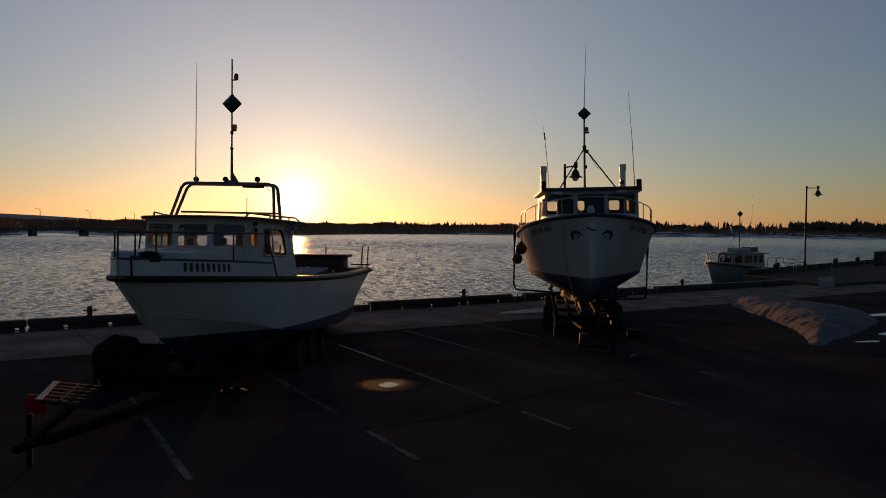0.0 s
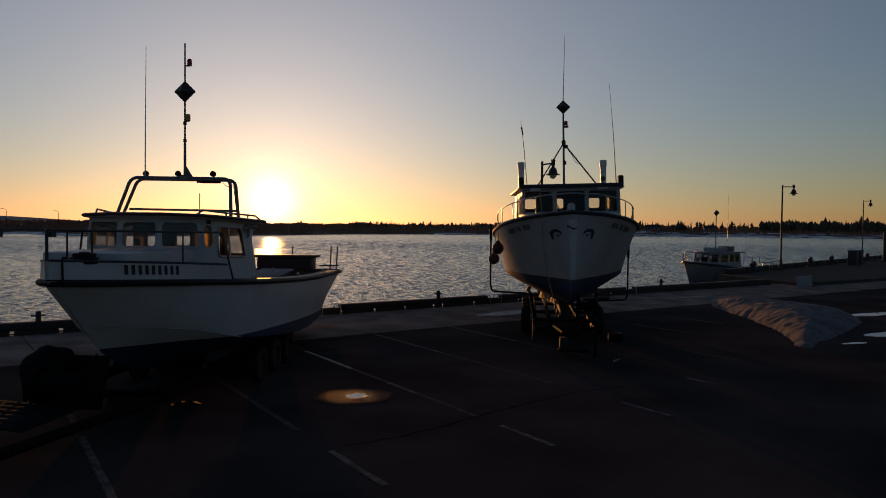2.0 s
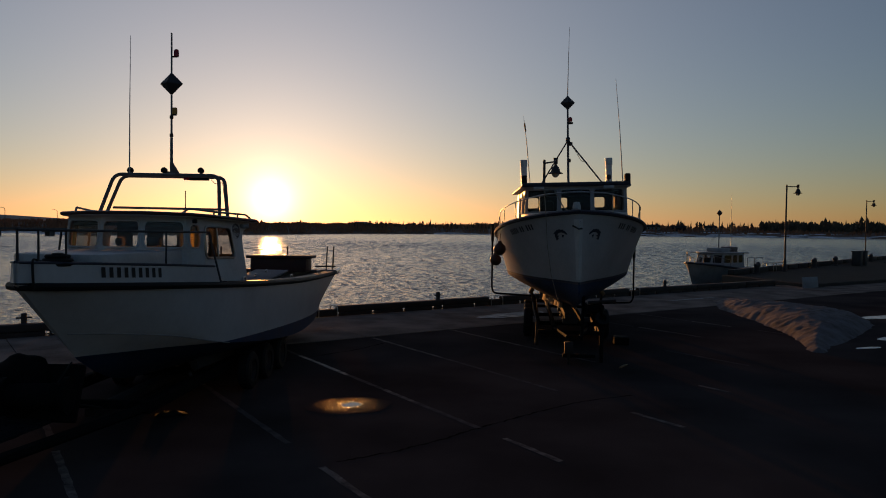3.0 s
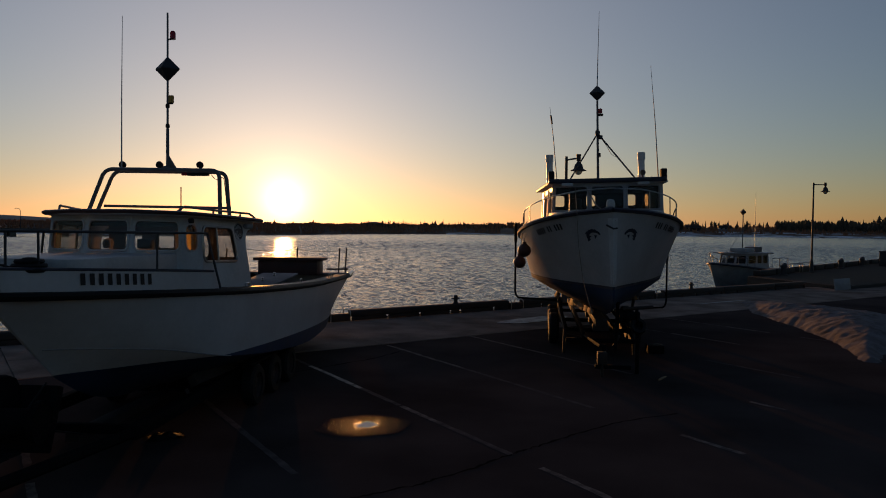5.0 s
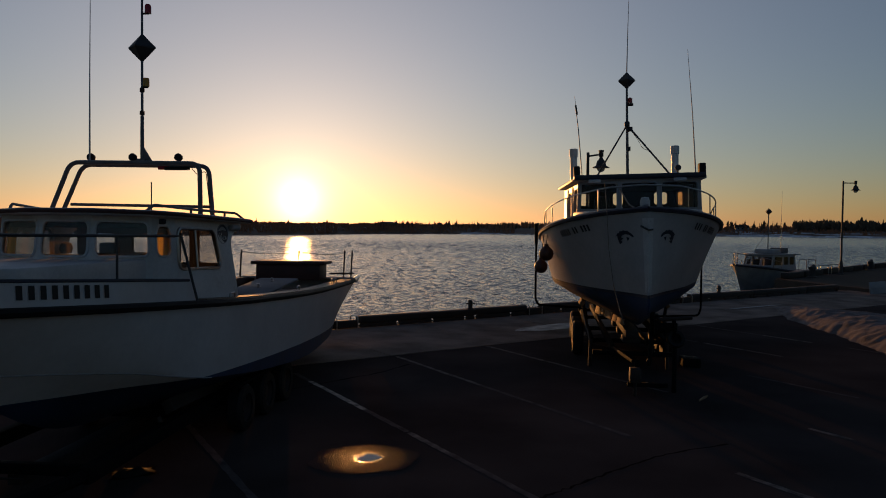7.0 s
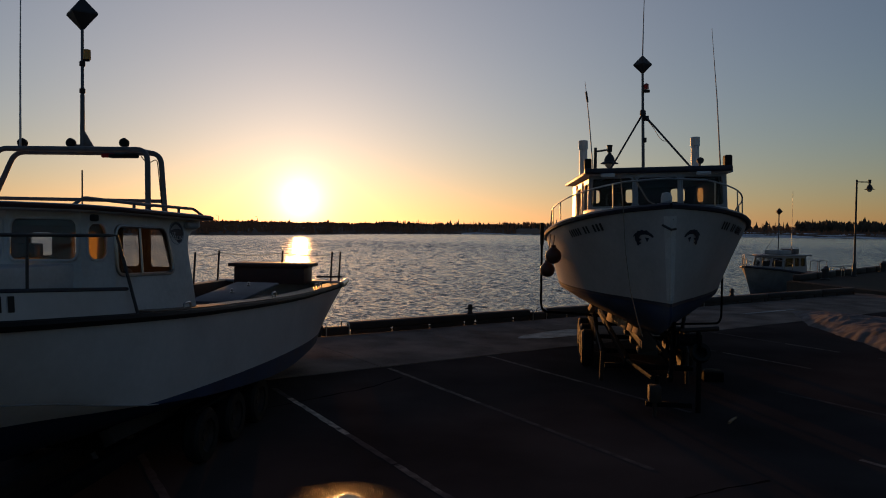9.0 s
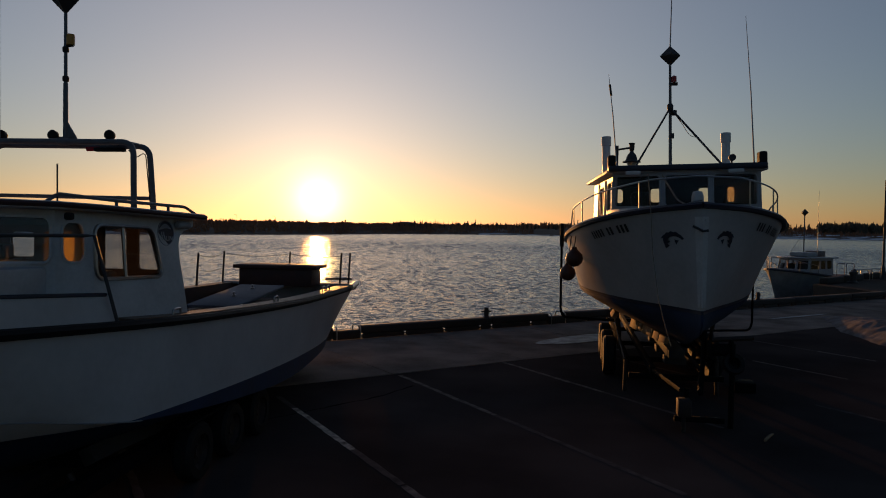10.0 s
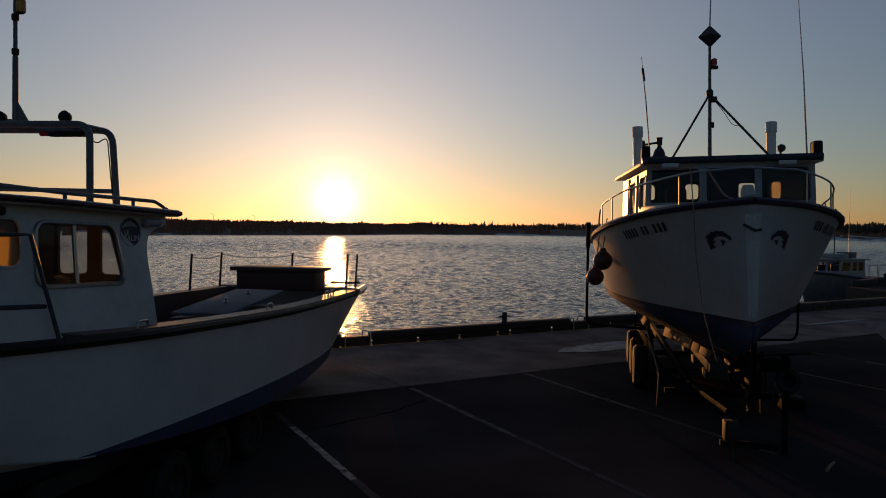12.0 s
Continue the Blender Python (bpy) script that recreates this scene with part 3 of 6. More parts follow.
def build_water():
    """One sheet of choppy water to the horizon: many small crossing waves, finer near the quay than far out."""
    rng = np.random.default_rng(5)
    az = np.radians(np.concatenate([np.arange(-100, -37, 6.0), np.arange(-37, 38, 0.1), np.arange(38, 101, 6.0)]))
    r = [16.0]
    while r[-1] < 430:
        r.append(r[-1] * 1.003)
    r = np.array(r + list(np.linspace(434, 640, 60)) + [800, 1200, 1800, 2800, 4600])
    R, A = np.meshgrid(r, az, indexing="ij")
    X, Y = R * np.sin(A), R * np.cos(A)
    Z = np.zeros_like(X)
    for k in range(160):
        far = k >= 120
        lam = 0.8 * 2.5 ** rng.random() if far else 0.22 * (0.8 / 0.22) ** rng.random()
        a = rng.normal(-0.12, 0.55)
        wave = math.tau / lam
        steep = 0.046 * np.clip((R - 60) / 130, 0.05, 1.0) if far else np.clip(0.011 + (R - 25) * 0.00026, 0.011, 0.038)
        fade = np.clip(lam / (R * 0.003 * 2.2) - 0.2, 0, 1)
        Z += fade * steep / wave * np.sin(wave * (X * math.sin(a) + Y * math.cos(a)) + rng.random() * math.tau + 0.8 * np.sin(X * 0.11 + Y * 0.07))
    gust = 1.0 + 0.18 * np.sin(X * 0.045 + 1.3 * np.sin(Y * 0.03)) * np.sin(Y * 0.02 + X * 0.008)
    Z = WATER_Z + Z * gust
    nr, na = X.shape
    idx = np.arange(nr * na).reshape(nr, na)
    quads = np.stack([idx[:-1, :-1], idx[:-1, 1:], idx[1:, 1:], idx[1:, :-1]], -1).reshape(-1, 4)
    me = bpy.data.meshes.new("water")
    me.vertices.add(nr * na)
    me.vertices.foreach_set("co", np.stack([X, Y, Z], -1).astype(np.float32).ravel())
    me.loops.add(quads.size)
    me.loops.foreach_set("vertex_index", quads.astype(np.int32).ravel())
    me.polygons.add(len(quads))
    me.polygons.foreach_set("loop_start", np.arange(0, quads.size, 4, dtype=np.int32))
    me.update(calc_edges=True)
    me.polygons.foreach_set("use_smooth", [True] * len(me.polygons))
    me.materials.append(M["water"])
    tagged(new("water", me), "choppy estuary water in evening light", "water", kind="structure")



build_ground()
build_water()


def build_lines():
    """Stall lines: each starts at the edge of the apron and runs inland, worn through in places."""
    wear = {
        -3: ((0.0, 7.5, 2),),
        -2: ((0.3, 5.6, 2), (5.9, 9.3, 1)),
        -1: ((0.25, 3.0, 1), (3.0, 7.5, 2), (8.7, 10.3, 1)),
        0: ((0.25, 1.2, 2), (1.2, 3.8, 0), (3.8, 5.35, 2), (5.4, 6.6, 1), (6.6, 8.55, 2), (9.2, 10.45, 1)),
        1: ((-0.2, 3.4, 1), (3.4, 7.5, 2), (9.4, 10.5, 1)),
        2: ((-0.2, 3.2, 1), (3.2, 6.0, 2), (8.9, 9.6, 1)),
        3: ((0.2, 3.0, 2), (6.0, 8.4, 2)),
        4: ((0.3, 2.6, 2), (2.8, 5.2, 1)),
        5: ((0.3, 2.9, 2), (2.95, 4.5, 1), (5.5, 8.0, 2)),
    }
    paints = (M["line"], M["line_worn"], M["line_faint"])
    p0, along, inland = Vector((-3.51, 19.98, 0)), Vector((0.78, 0.626, 0)), Vector((0.538, -0.84, 0))
    rng = random.Random(4)
    for k, pieces in wear.items():
        root = thing("stall_line", Matrix.Translation(p0 + along * (2.86 * k)), "worn pale parking line painted on asphalt", "road marking", kind="structure")
        for a, b, level in pieces:
            bm = bmesh.new()
            n = max(3, int((b - a) / 0.14))
            rows = []
            for m in range(n + 1):
                c = inland * (a + (b - a) * m / n)
                w0, w1 = rng.uniform(0.04, 0.06), rng.uniform(0.04, 0.06)
                side = Vector((0.84, 0.538, 0))
                rows.append([bm.verts.new(c - side * w0 + Vector((0, 0, 0.004))), bm.verts.new(c + side * w1 + Vector((0, 0, 0.004)))])
            for u, v in zip(rows, rows[1:]):
                bm.faces.new((u[0], v[0], v[1], u[1]))
            part("stripe", bm, paints[level], root, smooth=0)


build_lines()


def cracks():
    rng = random.Random(17)
    for path in (((-0.9, 11.1), (-0.23, 11.51), (0.36, 11.99), (1.06, 12.77), (1.61, 13.3), (2.1, 13.8), (3.08, 14.63), (4.4, 15.3)), ((-3.6, 17.7), (-2.58, 18.84), (-1.56, 19.98), (-0.9, 21.2))):
        pts = []
        for (x0, y0), (x1, y1) in zip(path, path[1:]):
            for k in range(10):
                t = k / 10
                pts.append(Vector((x0 + (x1 - x0) * t + rng.uniform(-0.025, 0.025), y0 + (y1 - y0) * t + rng.uniform(-0.025, 0.025), 0.003)))
        bm = bmesh.new()
        rows = []
        for a, b in zip(pts, pts[1:]):
            d = (b - a).normalized()
            side = Vector((-d.y, d.x, 0)) * rng.uniform(0.008, 0.03)
            rows.append([bm.verts.new(a - side), bm.verts.new(a + side)])
        for u, v in zip(rows, rows[1:]):
            bm.faces.new((u[0], v[0], v[1], u[1]))
        part("asphalt_crack", bm, M["crack"], label="ragged dark crack in the asphalt", category="crack", kind="structure", smooth=0)


cracks()


def lamp_post(at, turn, height=6.0, arm=0.84):
    """A harbour lamp: flanged foot, round post, crossarm and hanging bell shade with a glass globe."""
    root = thing("street_lamp", pose(*at, 0, 0, turn), "dark steel harbour lamp with hanging bell shade", "street lamp", group="harbour lamps")
    part("foot", lathe([(0.2, 0), (0.2, 0.04), (0.13, 0.06), (0.12, 0.75), (0.09, 0.85), (0.075, 0.9)], 14), M["dark_steel"], root)
    part("post", tube([(0, 0, 0.85), (0, 0, height)], [0.07, 0.055], 10), M["dark_steel"], root)
    part("crossarm", tube([(-0.05, 0, height - 0.14), (arm, 0, height - 0.14)], 0.035, 8), M["dark_steel"], root)
    part("hanger", lathe([(0.05, 0), (0.085, 0.02), (0.085, 0.2), (0.1, 0.22), (0.1, 0.26), (0, 0.27)], 12, (arm, 0, height - 0.25)), M["dark_steel"], root)
    part("shade", lathe([(0.3, -0.02), (0.31, 0.0), (0.25, 0.03), (0.19, 0.06), (0.17, 0.16), (0.13, 0.25), (0.08, 0.3), (0.06, 0.36)], 20, (arm, 0, height - 0.62)), M["dark_steel"], root)
    part("globe", lathe([(0, -0.18), (0.08, -0.16), (0.14, -0.09), (0.165, 0.0), (0.16, 0.05)], 16, (arm, 0, height - 0.62)), M["frost"], root, "pale glass globe")
    return root


lamp_post((4.9, 32.3, 0.0), -65, 6.05)
lamp_post((26.1, 54.9, 0.2), 0, 6.4)
lamp_post((50.6, 86.2, 0.2), 0, 6.75)

# ---- the boat with the wheelhouse and arch ----


def boat_one():
    root = thing("fishing_boat", pose(-4.77, 9.9, 0, 0, 0, -3.7), "white fishing boat with roof arch stored on a trailer", "boat")
    L = 12.75

    def stem(z):
        return max(0.0, 0.5 + (2.38 - z) * 1.15 + max(0, 1.0 - z) ** 2 * 2.0)

    half = [(0, 0.03), (0.5, 0.42), (1.1, 0.74), (2.0, 1.1), (3.4, 1.38), (5, 1.5), (8, 1.55), (11, 1.5), (L, 1.46)]
    sheer = [(0, 2.37), (2, 2.25), (4.7, 2.075), (8.2, 1.91), (11, 1.85), (L, 1.83)]
    ch = [(0, 0.02), (0.35, 0.25), (0.7, 0.5), (1.5, 0.95), (1.9, 1.17), (2.6, 1.36), (4.8, 1.49), (7.1, 1.49), (9.5, 1.35), (11.3, 1.13), (L, 0.85)]
    cz = [(0, 1.64), (0.7, 1.55), (1.5, 1.4), (1.9, 1.28), (2.6, 1.12), (4.8, 0.86), (7.1, 0.7), (9.5, 0.68), (L, 0.64)]
    kz = [(0, 1.2), (0.4, 0.75), (1.2, 0.6), (3, 0.52), (8, 0.42), (L, 0.36)]
    bm = hull_shape(L, stem, half, sheer, ch, cz, kz, 0.85)
    split_hull(bm, 1.33, 0.78, L)
    part("hull", bm, [M["fresh_white"], M["blue"]], root, "white topsides over blue antifouling", smooth=35)
    # dark rubbing strake
    for side in (1, -1):
        line = edge_line(half, sheer, stem, L, 0.0, L, 44, -0.012, -0.03, side)
        line[0] = Vector((0.0, line[0].y + 0.05, line[0].z))
        part("rub_rail", tube(line, 0.05, 8), M["black"], root, "dark rubbing strake")
        # spray rail on the chine
        cl = edge_line(ch, cz, stem, L, 0.1, 2.6, 26, -0.006, 0.0, side)
        part("spray_rail", tube(cl, 0.008, 5), M["grey"], root)
        # raised forward bulwark
        lo = edge_line(half, sheer, stem, L, 0.0, 3.2, 24, 0.0, 0.02, side)
        hi = [p + Vector((-side * 0.02 if p.x else 0, 0, 0.25)) for p in edge_line(half, sheer, stem, L, 0.0, 3.05, 24, 0.0, 0.02, side)]
        bm = bmesh.new()
        a = [bm.verts.new(p) for p in lo]
        b = [bm.verts.new(p) for p in hi]
        for k in range(len(a) - 1):
            bm.faces.new((a[k], a[k + 1], b[k + 1], b[k]))
        r = bmesh.ops.extrude_face_region(bm, geom=list(bm.faces))
        bmesh.ops.translate(bm, vec=(-side * 0.05, 0, 0), verts=[v for v in r["geom"] if isinstance(v, bmesh.types.BMVert)])
        part("bulwark", bm, M["fresh_white"], root)
        part("bulwark_cap", tube([p + Vector((0, 0, 0.005)) for p in hi], 0.018, 6), M["navy"], root)
    # foredeck
    bm = bmesh.new()
    le = edge_line(half, sheer, stem, L, 0.0, 3.08, 20, 0.06, 0.2, 1)
    mid = [Vector((0, p.y, p.z + 0.05)) for p in le]
    ri = [Vector((-p.x, p.y, p.z)) for p in le]
    rows = [[bm.verts.new(p) for p in t] for t in zip(le, mid, ri)]
    for a, b in zip(rows, rows[1:]):
        bm.faces.new((a[0], a[1], b[1], b[0]))
        bm.faces.new((a[1], a[2], b[2], b[1]))
    bmesh.ops.solidify(bm, geom=list(bm.faces), thickness=0.04)
    part("foredeck", bm, M["offwhite"], root)
    # side decks, inner sides and floor of the open deck
    for side in (1, -1):
        out = edge_line(half, sheer, stem, L, 3.4, L, 30, -0.01, 0.03, side)
        inn = edge_line(half, sheer, stem, L, 3.4, L, 30, 0.27, 0.03, side)
        part("gunwale", strip_solid(out, inn, 0.05), M["varnish"], root, "worn brown varnished gunwale plank")
        bm = bmesh.new()
        a = [bm.verts.new(p) for p in inn]
        b = [bm.verts.new(Vector((p.x * 0.86, p.y, 1.44))) for p in inn]
        for k in range(len(a) - 1):
            bm.faces.new((a[k], a[k + 1], b[k + 1], b[k]))
        bmesh.ops.solidify(bm, geom=list(bm.faces), thickness=0.02)
        part("inner_side", bm, M["maroon"], root)
    part("deck_floor", prism([(-0.8, 3.9), (0.8, 3.9), (1.0, 5.5), (1.12, 8), (1.06, 12.55), (-1.06, 12.55), (-1.12, 8), (-1.0, 5.5)], 1.4, 1.45), M["maroon"], root)
    part("transom_cap", box(-1.44, 1.44, 12.45, 12.78, 1.83, 1.88, 0.01), M["grey"], root)
    part("stern_roller", tube([(1.52, 12.2, 1.84), (1.47, 12.95, 1.87)], 0.06, 12), M["steel"], root, "steel stern roller")
    # engine box with hatches
    part("engine_box", box(-0.28, 0.76, 8.35, 10.5, 1.45, 1.74, 0.02), M["maroon"], root, "dark engine box with a pale sloping lid")
    tilt = pose(0.24, 8.3, 1.78, 4.0, 0, 0)
    part("hatch_lid", moved(box(-0.47, 0.4, 0.0, 2.25, 0.0, 0.05, 0.012), tilt), M["lid"], root)
    for y in (0.9, 1.75):
        part("lid_knob", moved(lathe([(0.04, 0), (0.04, 0.02), (0.018, 0.03), (0.018, 0.06), (0.034, 0.07), (0, 0.085)], 10, (-0.03, y, 0.05)), tilt), M["steel"], root)
    # bait bench across the stern
    part("stern_box", box(-0.76, 0.8, 11.75, 12.4, 1.86, 2.22, 0.015), M["maroon"], root, "dark red box across the stern")
    part("stern_box_lid", box(-0.87, 0.92, 11.68, 12.46, 2.224, 2.3, 0.012), M["maroon"], root)
    # stern posts with a sagging line
    posts = [(-1.38, 11.1), (-1.38, 12.35), (0.02, 12.6), (1.36, 12.62), (1.2, 12.5)]
    for x, y in posts:
        part("stern_post", tube([(x, y, 1.86), (x + 0.03, y + 0.02, 2.55)], 0.022, 6), M["rust"], root, "thin rusty post")
    tops = [Vector((x + 0.03, y + 0.02, 2.5)) for x, y in posts[:4]]
    for drop in (0.0, -0.3):
        pts = []
        for a, b in zip(tops, tops[1:]):
            for k in range(8):
                t = k / 8
                pts.append(a.lerp(b, t) + Vector((0, 0, drop - 0.06 * math.sin(math.pi * t))))
        if drop == 0.0:
            part("guard_line", tube(pts, 0.008, 4), M["rope"], root)
        else:
            part("guard_line", tube(pts[:9], 0.006, 4), M["rope"], root)
    part("stern_rail", tube([(0.85, 12.6, 1.97), (1.44, 12.66, 1.98)], 0.022, 8), M["rust"], root)
    for y in (4.86, 7.9, 10.62, 10.95):
        lift = curve_at(sheer, y) + 0.03
        x = curve_at(half, y) - 0.12
        part("mooring_cleat", tube(rounded([(x, y - 0.09, lift), (x, y - 0.09, lift + 0.09), (x, y + 0.09, lift + 0.09), (x, y + 0.09, lift)], 0.04), 0.014, 6), M["steel"], root)

    # wheelhouse
    zf, zt = 2.36, 3.19
    P = [(-1.12, 3.4), (-0.38, 3.06), (0.31, 3.06), (0.93, 3.42), (1.1, 3.76), (1.34, 5.2)]
    T = [(-1.07, 3.46), (-0.36, 3.18), (0.29, 3.18), (0.88, 3.48), (1.02, 3.8), (1.2, 5.22)]
    top = top_z = [3.25, 3.255, 3.255, 3.245, 3.235, 3.19]

    def quad(i, j, zb0=zf, zb1=zf):
        return [Vector((*P[i], zb0)), Vector((*P[j], zb1)), Vector((*T[j], top[j])), Vector((*T[i], top[i]))]

    wall = part("cabin_front", panel(quad(1, 2), [rrect(0.05, 0.95, 0.44, 0.925, 0.1, 0.1)], 0.05)[0], M["offwhite"], root)
    window(wall, quad(1, 2), rrect(0.05, 0.95, 0.44, 0.925, 0.1, 0.1), M["offwhite"])
    for i, j in ((0, 1), (2, 3)):
        h = rrect(0.06, 0.95, 0.44, 0.925, 0.1, 0.1)
        wall = part("cabin_front", panel(quad(i, j), [h], 0.05)[0], M["offwhite"], root)
        window(wall, quad(i, j), h, M["offwhite"])
    for side in (1, -1):
        pts, tops = (P[3:6], T[3:6]) if side == 1 else ([P[0], (-1.25, 3.76), (-1.4, 5.2)], [T[0], (-1.18, 3.8), (-1.3, 5.22)])

        def side_quad(i, j, z0, z1):
            q = [Vector((*pts[i], z0)), Vector((*pts[j], z1)), Vector((*tops[j], top[3 + j])), Vector((*tops[i], top[3 + i]))]
            return q if side == 1 else [q[1], q[0], q[3], q[2]]

        def mh(h):
            return h if side == 1 else [(1 - u, w) for u, w in h]
        q = side_quad(0, 1, zf, zf)
        h = mh(rrect(0.17, 0.8, 0.44, 0.88, 0.22, 0.13))
        wall = part("cabin_corner", panel(q, [h], 0.05)[0], M["offwhite"], root)
        window(wall, q, h, M["offwhite"], 0.014)
        inward = (Vector(q[1]) - Vector(q[0])).cross(Vector(q[3]) - Vector(q[0])).normalized() * -0.075
        hang = [on_quad(q, u, w) + inward for u, w in ((0.1, 0.42), (0.88, 0.42), (0.88, 0.72), (0.1, 0.72))]
        cloth = bmesh.new()
        cloth.faces.new([cloth.verts.new(p) for p in hang])
        thick = bmesh.ops.extrude_face_region(cloth, geom=list(cloth.faces))
        bmesh.ops.translate(cloth, vec=inward * 0.06, verts=[v for v in thick["geom"] if isinstance(v, bmesh.types.BMVert)])
        part("curtain", cloth, M["curtain"], root, "thin amber half curtain", smooth=0)
        q = side_quad(1, 2, 2.1, 2.06)
        h = mh([(u - (0.09 * (w - 0.42) / 0.47 if u > 0.4 else 0.0), w) for u, w in rrect(0.03, 0.74, 0.42, 0.89, 0.07, 0.09)])
        edge = mh([(0, 0), (1.0, 0), (0.985, 0.35), (0.965, 0.62), (0.97, 0.74), (1.0, 0.82), (1.06, 0.875), (1.14, 0.9), (1.2, 0.93), (1.21, 1.0), (0, 1)])
        wall = part("cabin_side", panel(q, [h], 0.05, edge)[0], M["offwhite"], root)
        window(wall, q, h, M["steel"], 0.022, mullion=0.42, pane_mat="clean")
    # aft bulkhead with small windows
    q = [Vector((1.14, 5.2, 1.46)), Vector((-1.14, 5.2, 1.46)), Vector((-1.14, 5.2, 3.18)), Vector((1.14, 5.2, 3.18))]
    part("cabin_bulkhead", panel(q, [rrect(0.026, 0.175, 0.66, 0.97, 0.02, 0.03), rrect(0.237, 0.377, 0.66, 0.97, 0.02, 0.03), rrect(0.5, 0.62, 0.74, 0.88, 0.02, 0.02), rrect(0.745, 0.877, 0.73, 0.9, 0.02, 0.02)], 0.04)[0], M["maroon"], root)
    # roof with a visor
    out = [(-1.14, 3.28), (-0.45, 2.93), (0.42, 2.93), (1.0, 3.32), (1.17, 3.76), (1.4, 5.52), (-1.45, 5.52), (-1.24, 3.76)]

    def camber(y):
        return 0.035 * (5.4 - y)

    out[0], out[1] = (-1.13, 3.36), (-0.45, 2.95)
    bm = prism(out, 3.18, 3.25, 0.015)
    for v in bm.verts:
        v.co.z += camber(v.co.y)
    part("roof", bm, M["offwhite"], root, "white cabin roof with a dark edge")
    part("roof_edge", tube([(x, y, 3.215 + camber(y)) for x, y in out], 0.026, 6, closed=True), M["maroon"], root)
    # low rails along the roof
    for side in (1, -1):
        pts = rounded([(side * 0.86, 3.28, 3.27), (side * 0.93, 3.45, 3.39), (side * 1.1, 4.2, 3.352), (side * 1.27, 5.25, 3.325), (side * 1.32, 5.42, 3.24)], 0.04)
        part("roof_rail", tube(pts, 0.018, 8), M["pipe"], root)
        for y, x in ((4.14, 1.09), (4.95, 1.22)):
            part("rail_post", tube([(side * x, y, 3.24), (side * x, y, 3.34)], 0.017, 6), M["pipe"], root)
    # double arch of bent pipe
    for y, a, b, foot in ((4.53, 0.93, 1.0, 1.17), (4.95, 1.0, 0.95, 1.27)):
        pts = rounded([(-foot, y, 3.23), (-a, y + 0.14, 4.02), (b, y + 0.08, 4.0), (1.03, y + 0.04, 3.23)], 0.14, 6)
        part("arch_hoop", tube(pts, 0.032, 10), M["pipe"], root, "bent steel pipe hoop")
    part("arch_crossbar", tube([(-1.1, 4.95, 3.43), (1.01, 5.0, 3.41)], 0.022, 8), M["pipe"], root)
    for x in (-0.8, -0.08, 0.58, 0.8):
        part("arch_tie", tube([(x, 4.66, 4.02), (x, 5.07, 4.02)], 0.02, 8), M["pipe"], root)
    for x in (-0.73, 0.58, -0.1):
        lampb = part("searchlight", lathe([(0, -0.06), (0.035, -0.05), (0.053, -0.02), (0.057, 0.03), (0.045, 0.045), (0, 0.05)], 14), M["black"], root, "round deck floodlight")
        lampb.matrix_basis = pose(x, 4.86, 4.105, 80, 0, 0)
        part("lamp_bracket", tube([(x, 4.88, 4.02), (x, 4.88, 4.1)], 0.014, 6), M["black"], root)
    part("warning_light", tube([(0.2, 5.02, 3.97), (0.36, 5.02, 3.97)], 0.026, 8), M["red"], root, "red arch light")
    part("wiring_box", box(0.3, 0.66, 4.98, 5.06, 3.94, 3.985, 0.01), M["black"], root)
    part("cable", tube(rounded([(0.7, 5.03, 3.96), (0.8, 5.0, 3.86), (0.92, 5.0, 3.94), (0.97, 4.97, 3.6), (1.0, 4.98, 3.26)], 0.08), 0.006, 5), M["black"], root)
    # mast with reflector and lights
    part("mast", tube([(0, 4.93, 4.0), (0, 4.93, 4.7), (0, 4.93, 4.71), (0, 4.93, 6.6)], [0.03, 0.026, 0.02, 0.016], 8), M["pipe"], root)
    part("mast_foot", prism([(-0.07, 4.86), (0.07, 4.86), (0.07, 5.0), (-0.07, 5.0)], 4.03, 4.09), M["pipe"], root)
    part("mast_gusset", moved(prism([(0.0, 0.0), (0.17, 0.0), (0.02, 0.24)], -0.008, 0.008), Matrix.Translation((0, 4.93, 4.03)) @ pose(0, 0, 0, 90, 0, 0)), M["pipe"], root, "triangular gusset plate")
    for z in (4.72, 5.05):
        part("mast_collar", lathe([(0.03, 0), (0.034, 0.01), (0.034, 0.05), (0.03, 0.06)], 10, (0, 4.93, z)), M["rust"], root)
    part("radar_reflector", lathe([(0, -0.21), (0.205, -0.01), (0.205, 0.01), (0, 0.21)], 4, (0, 4.93, 5.68)), M["dark_steel"], root, "diamond-shaped dark radar reflector", smooth=0)
    part("light_arm", tube([(0, 4.93, 6.17), (0.1, 4.93, 6.17)], 0.014, 6), M["black"], root)
    part("red_light", lathe([(0.045, 0), (0.045, 0.1), (0.03, 0.13), (0, 0.135)], 12, (0.09, 4.93, 6.17)), M["red"], root, "red mast light")
    part("light_arm", tube([(0, 4.93, 5.12), (0.09, 4.93, 5.12)], 0.014, 6), M["black"], root)
    part("amber_light", lathe([(0.045, 0), (0.045, 0.09), (0.04, 0.12), (0, 0.125)], 12, (0.06, 4.93, 5.13)), M["amber"], root, "amber mast light")
    part("whip_antenna", tube([(-0.72, 4.8, 4.03), (-0.715, 4.8, 5.2), (-0.7, 4.8, 6.52)], [0.014, 0.009, 0.004], 6), M["offwhite"], root, "thin whip antenna")
    part("short_antenna", tube([(0.82, 3.6, 3.28), (0.82, 3.6, 3.68)], 0.008, 5), M["black"], root)
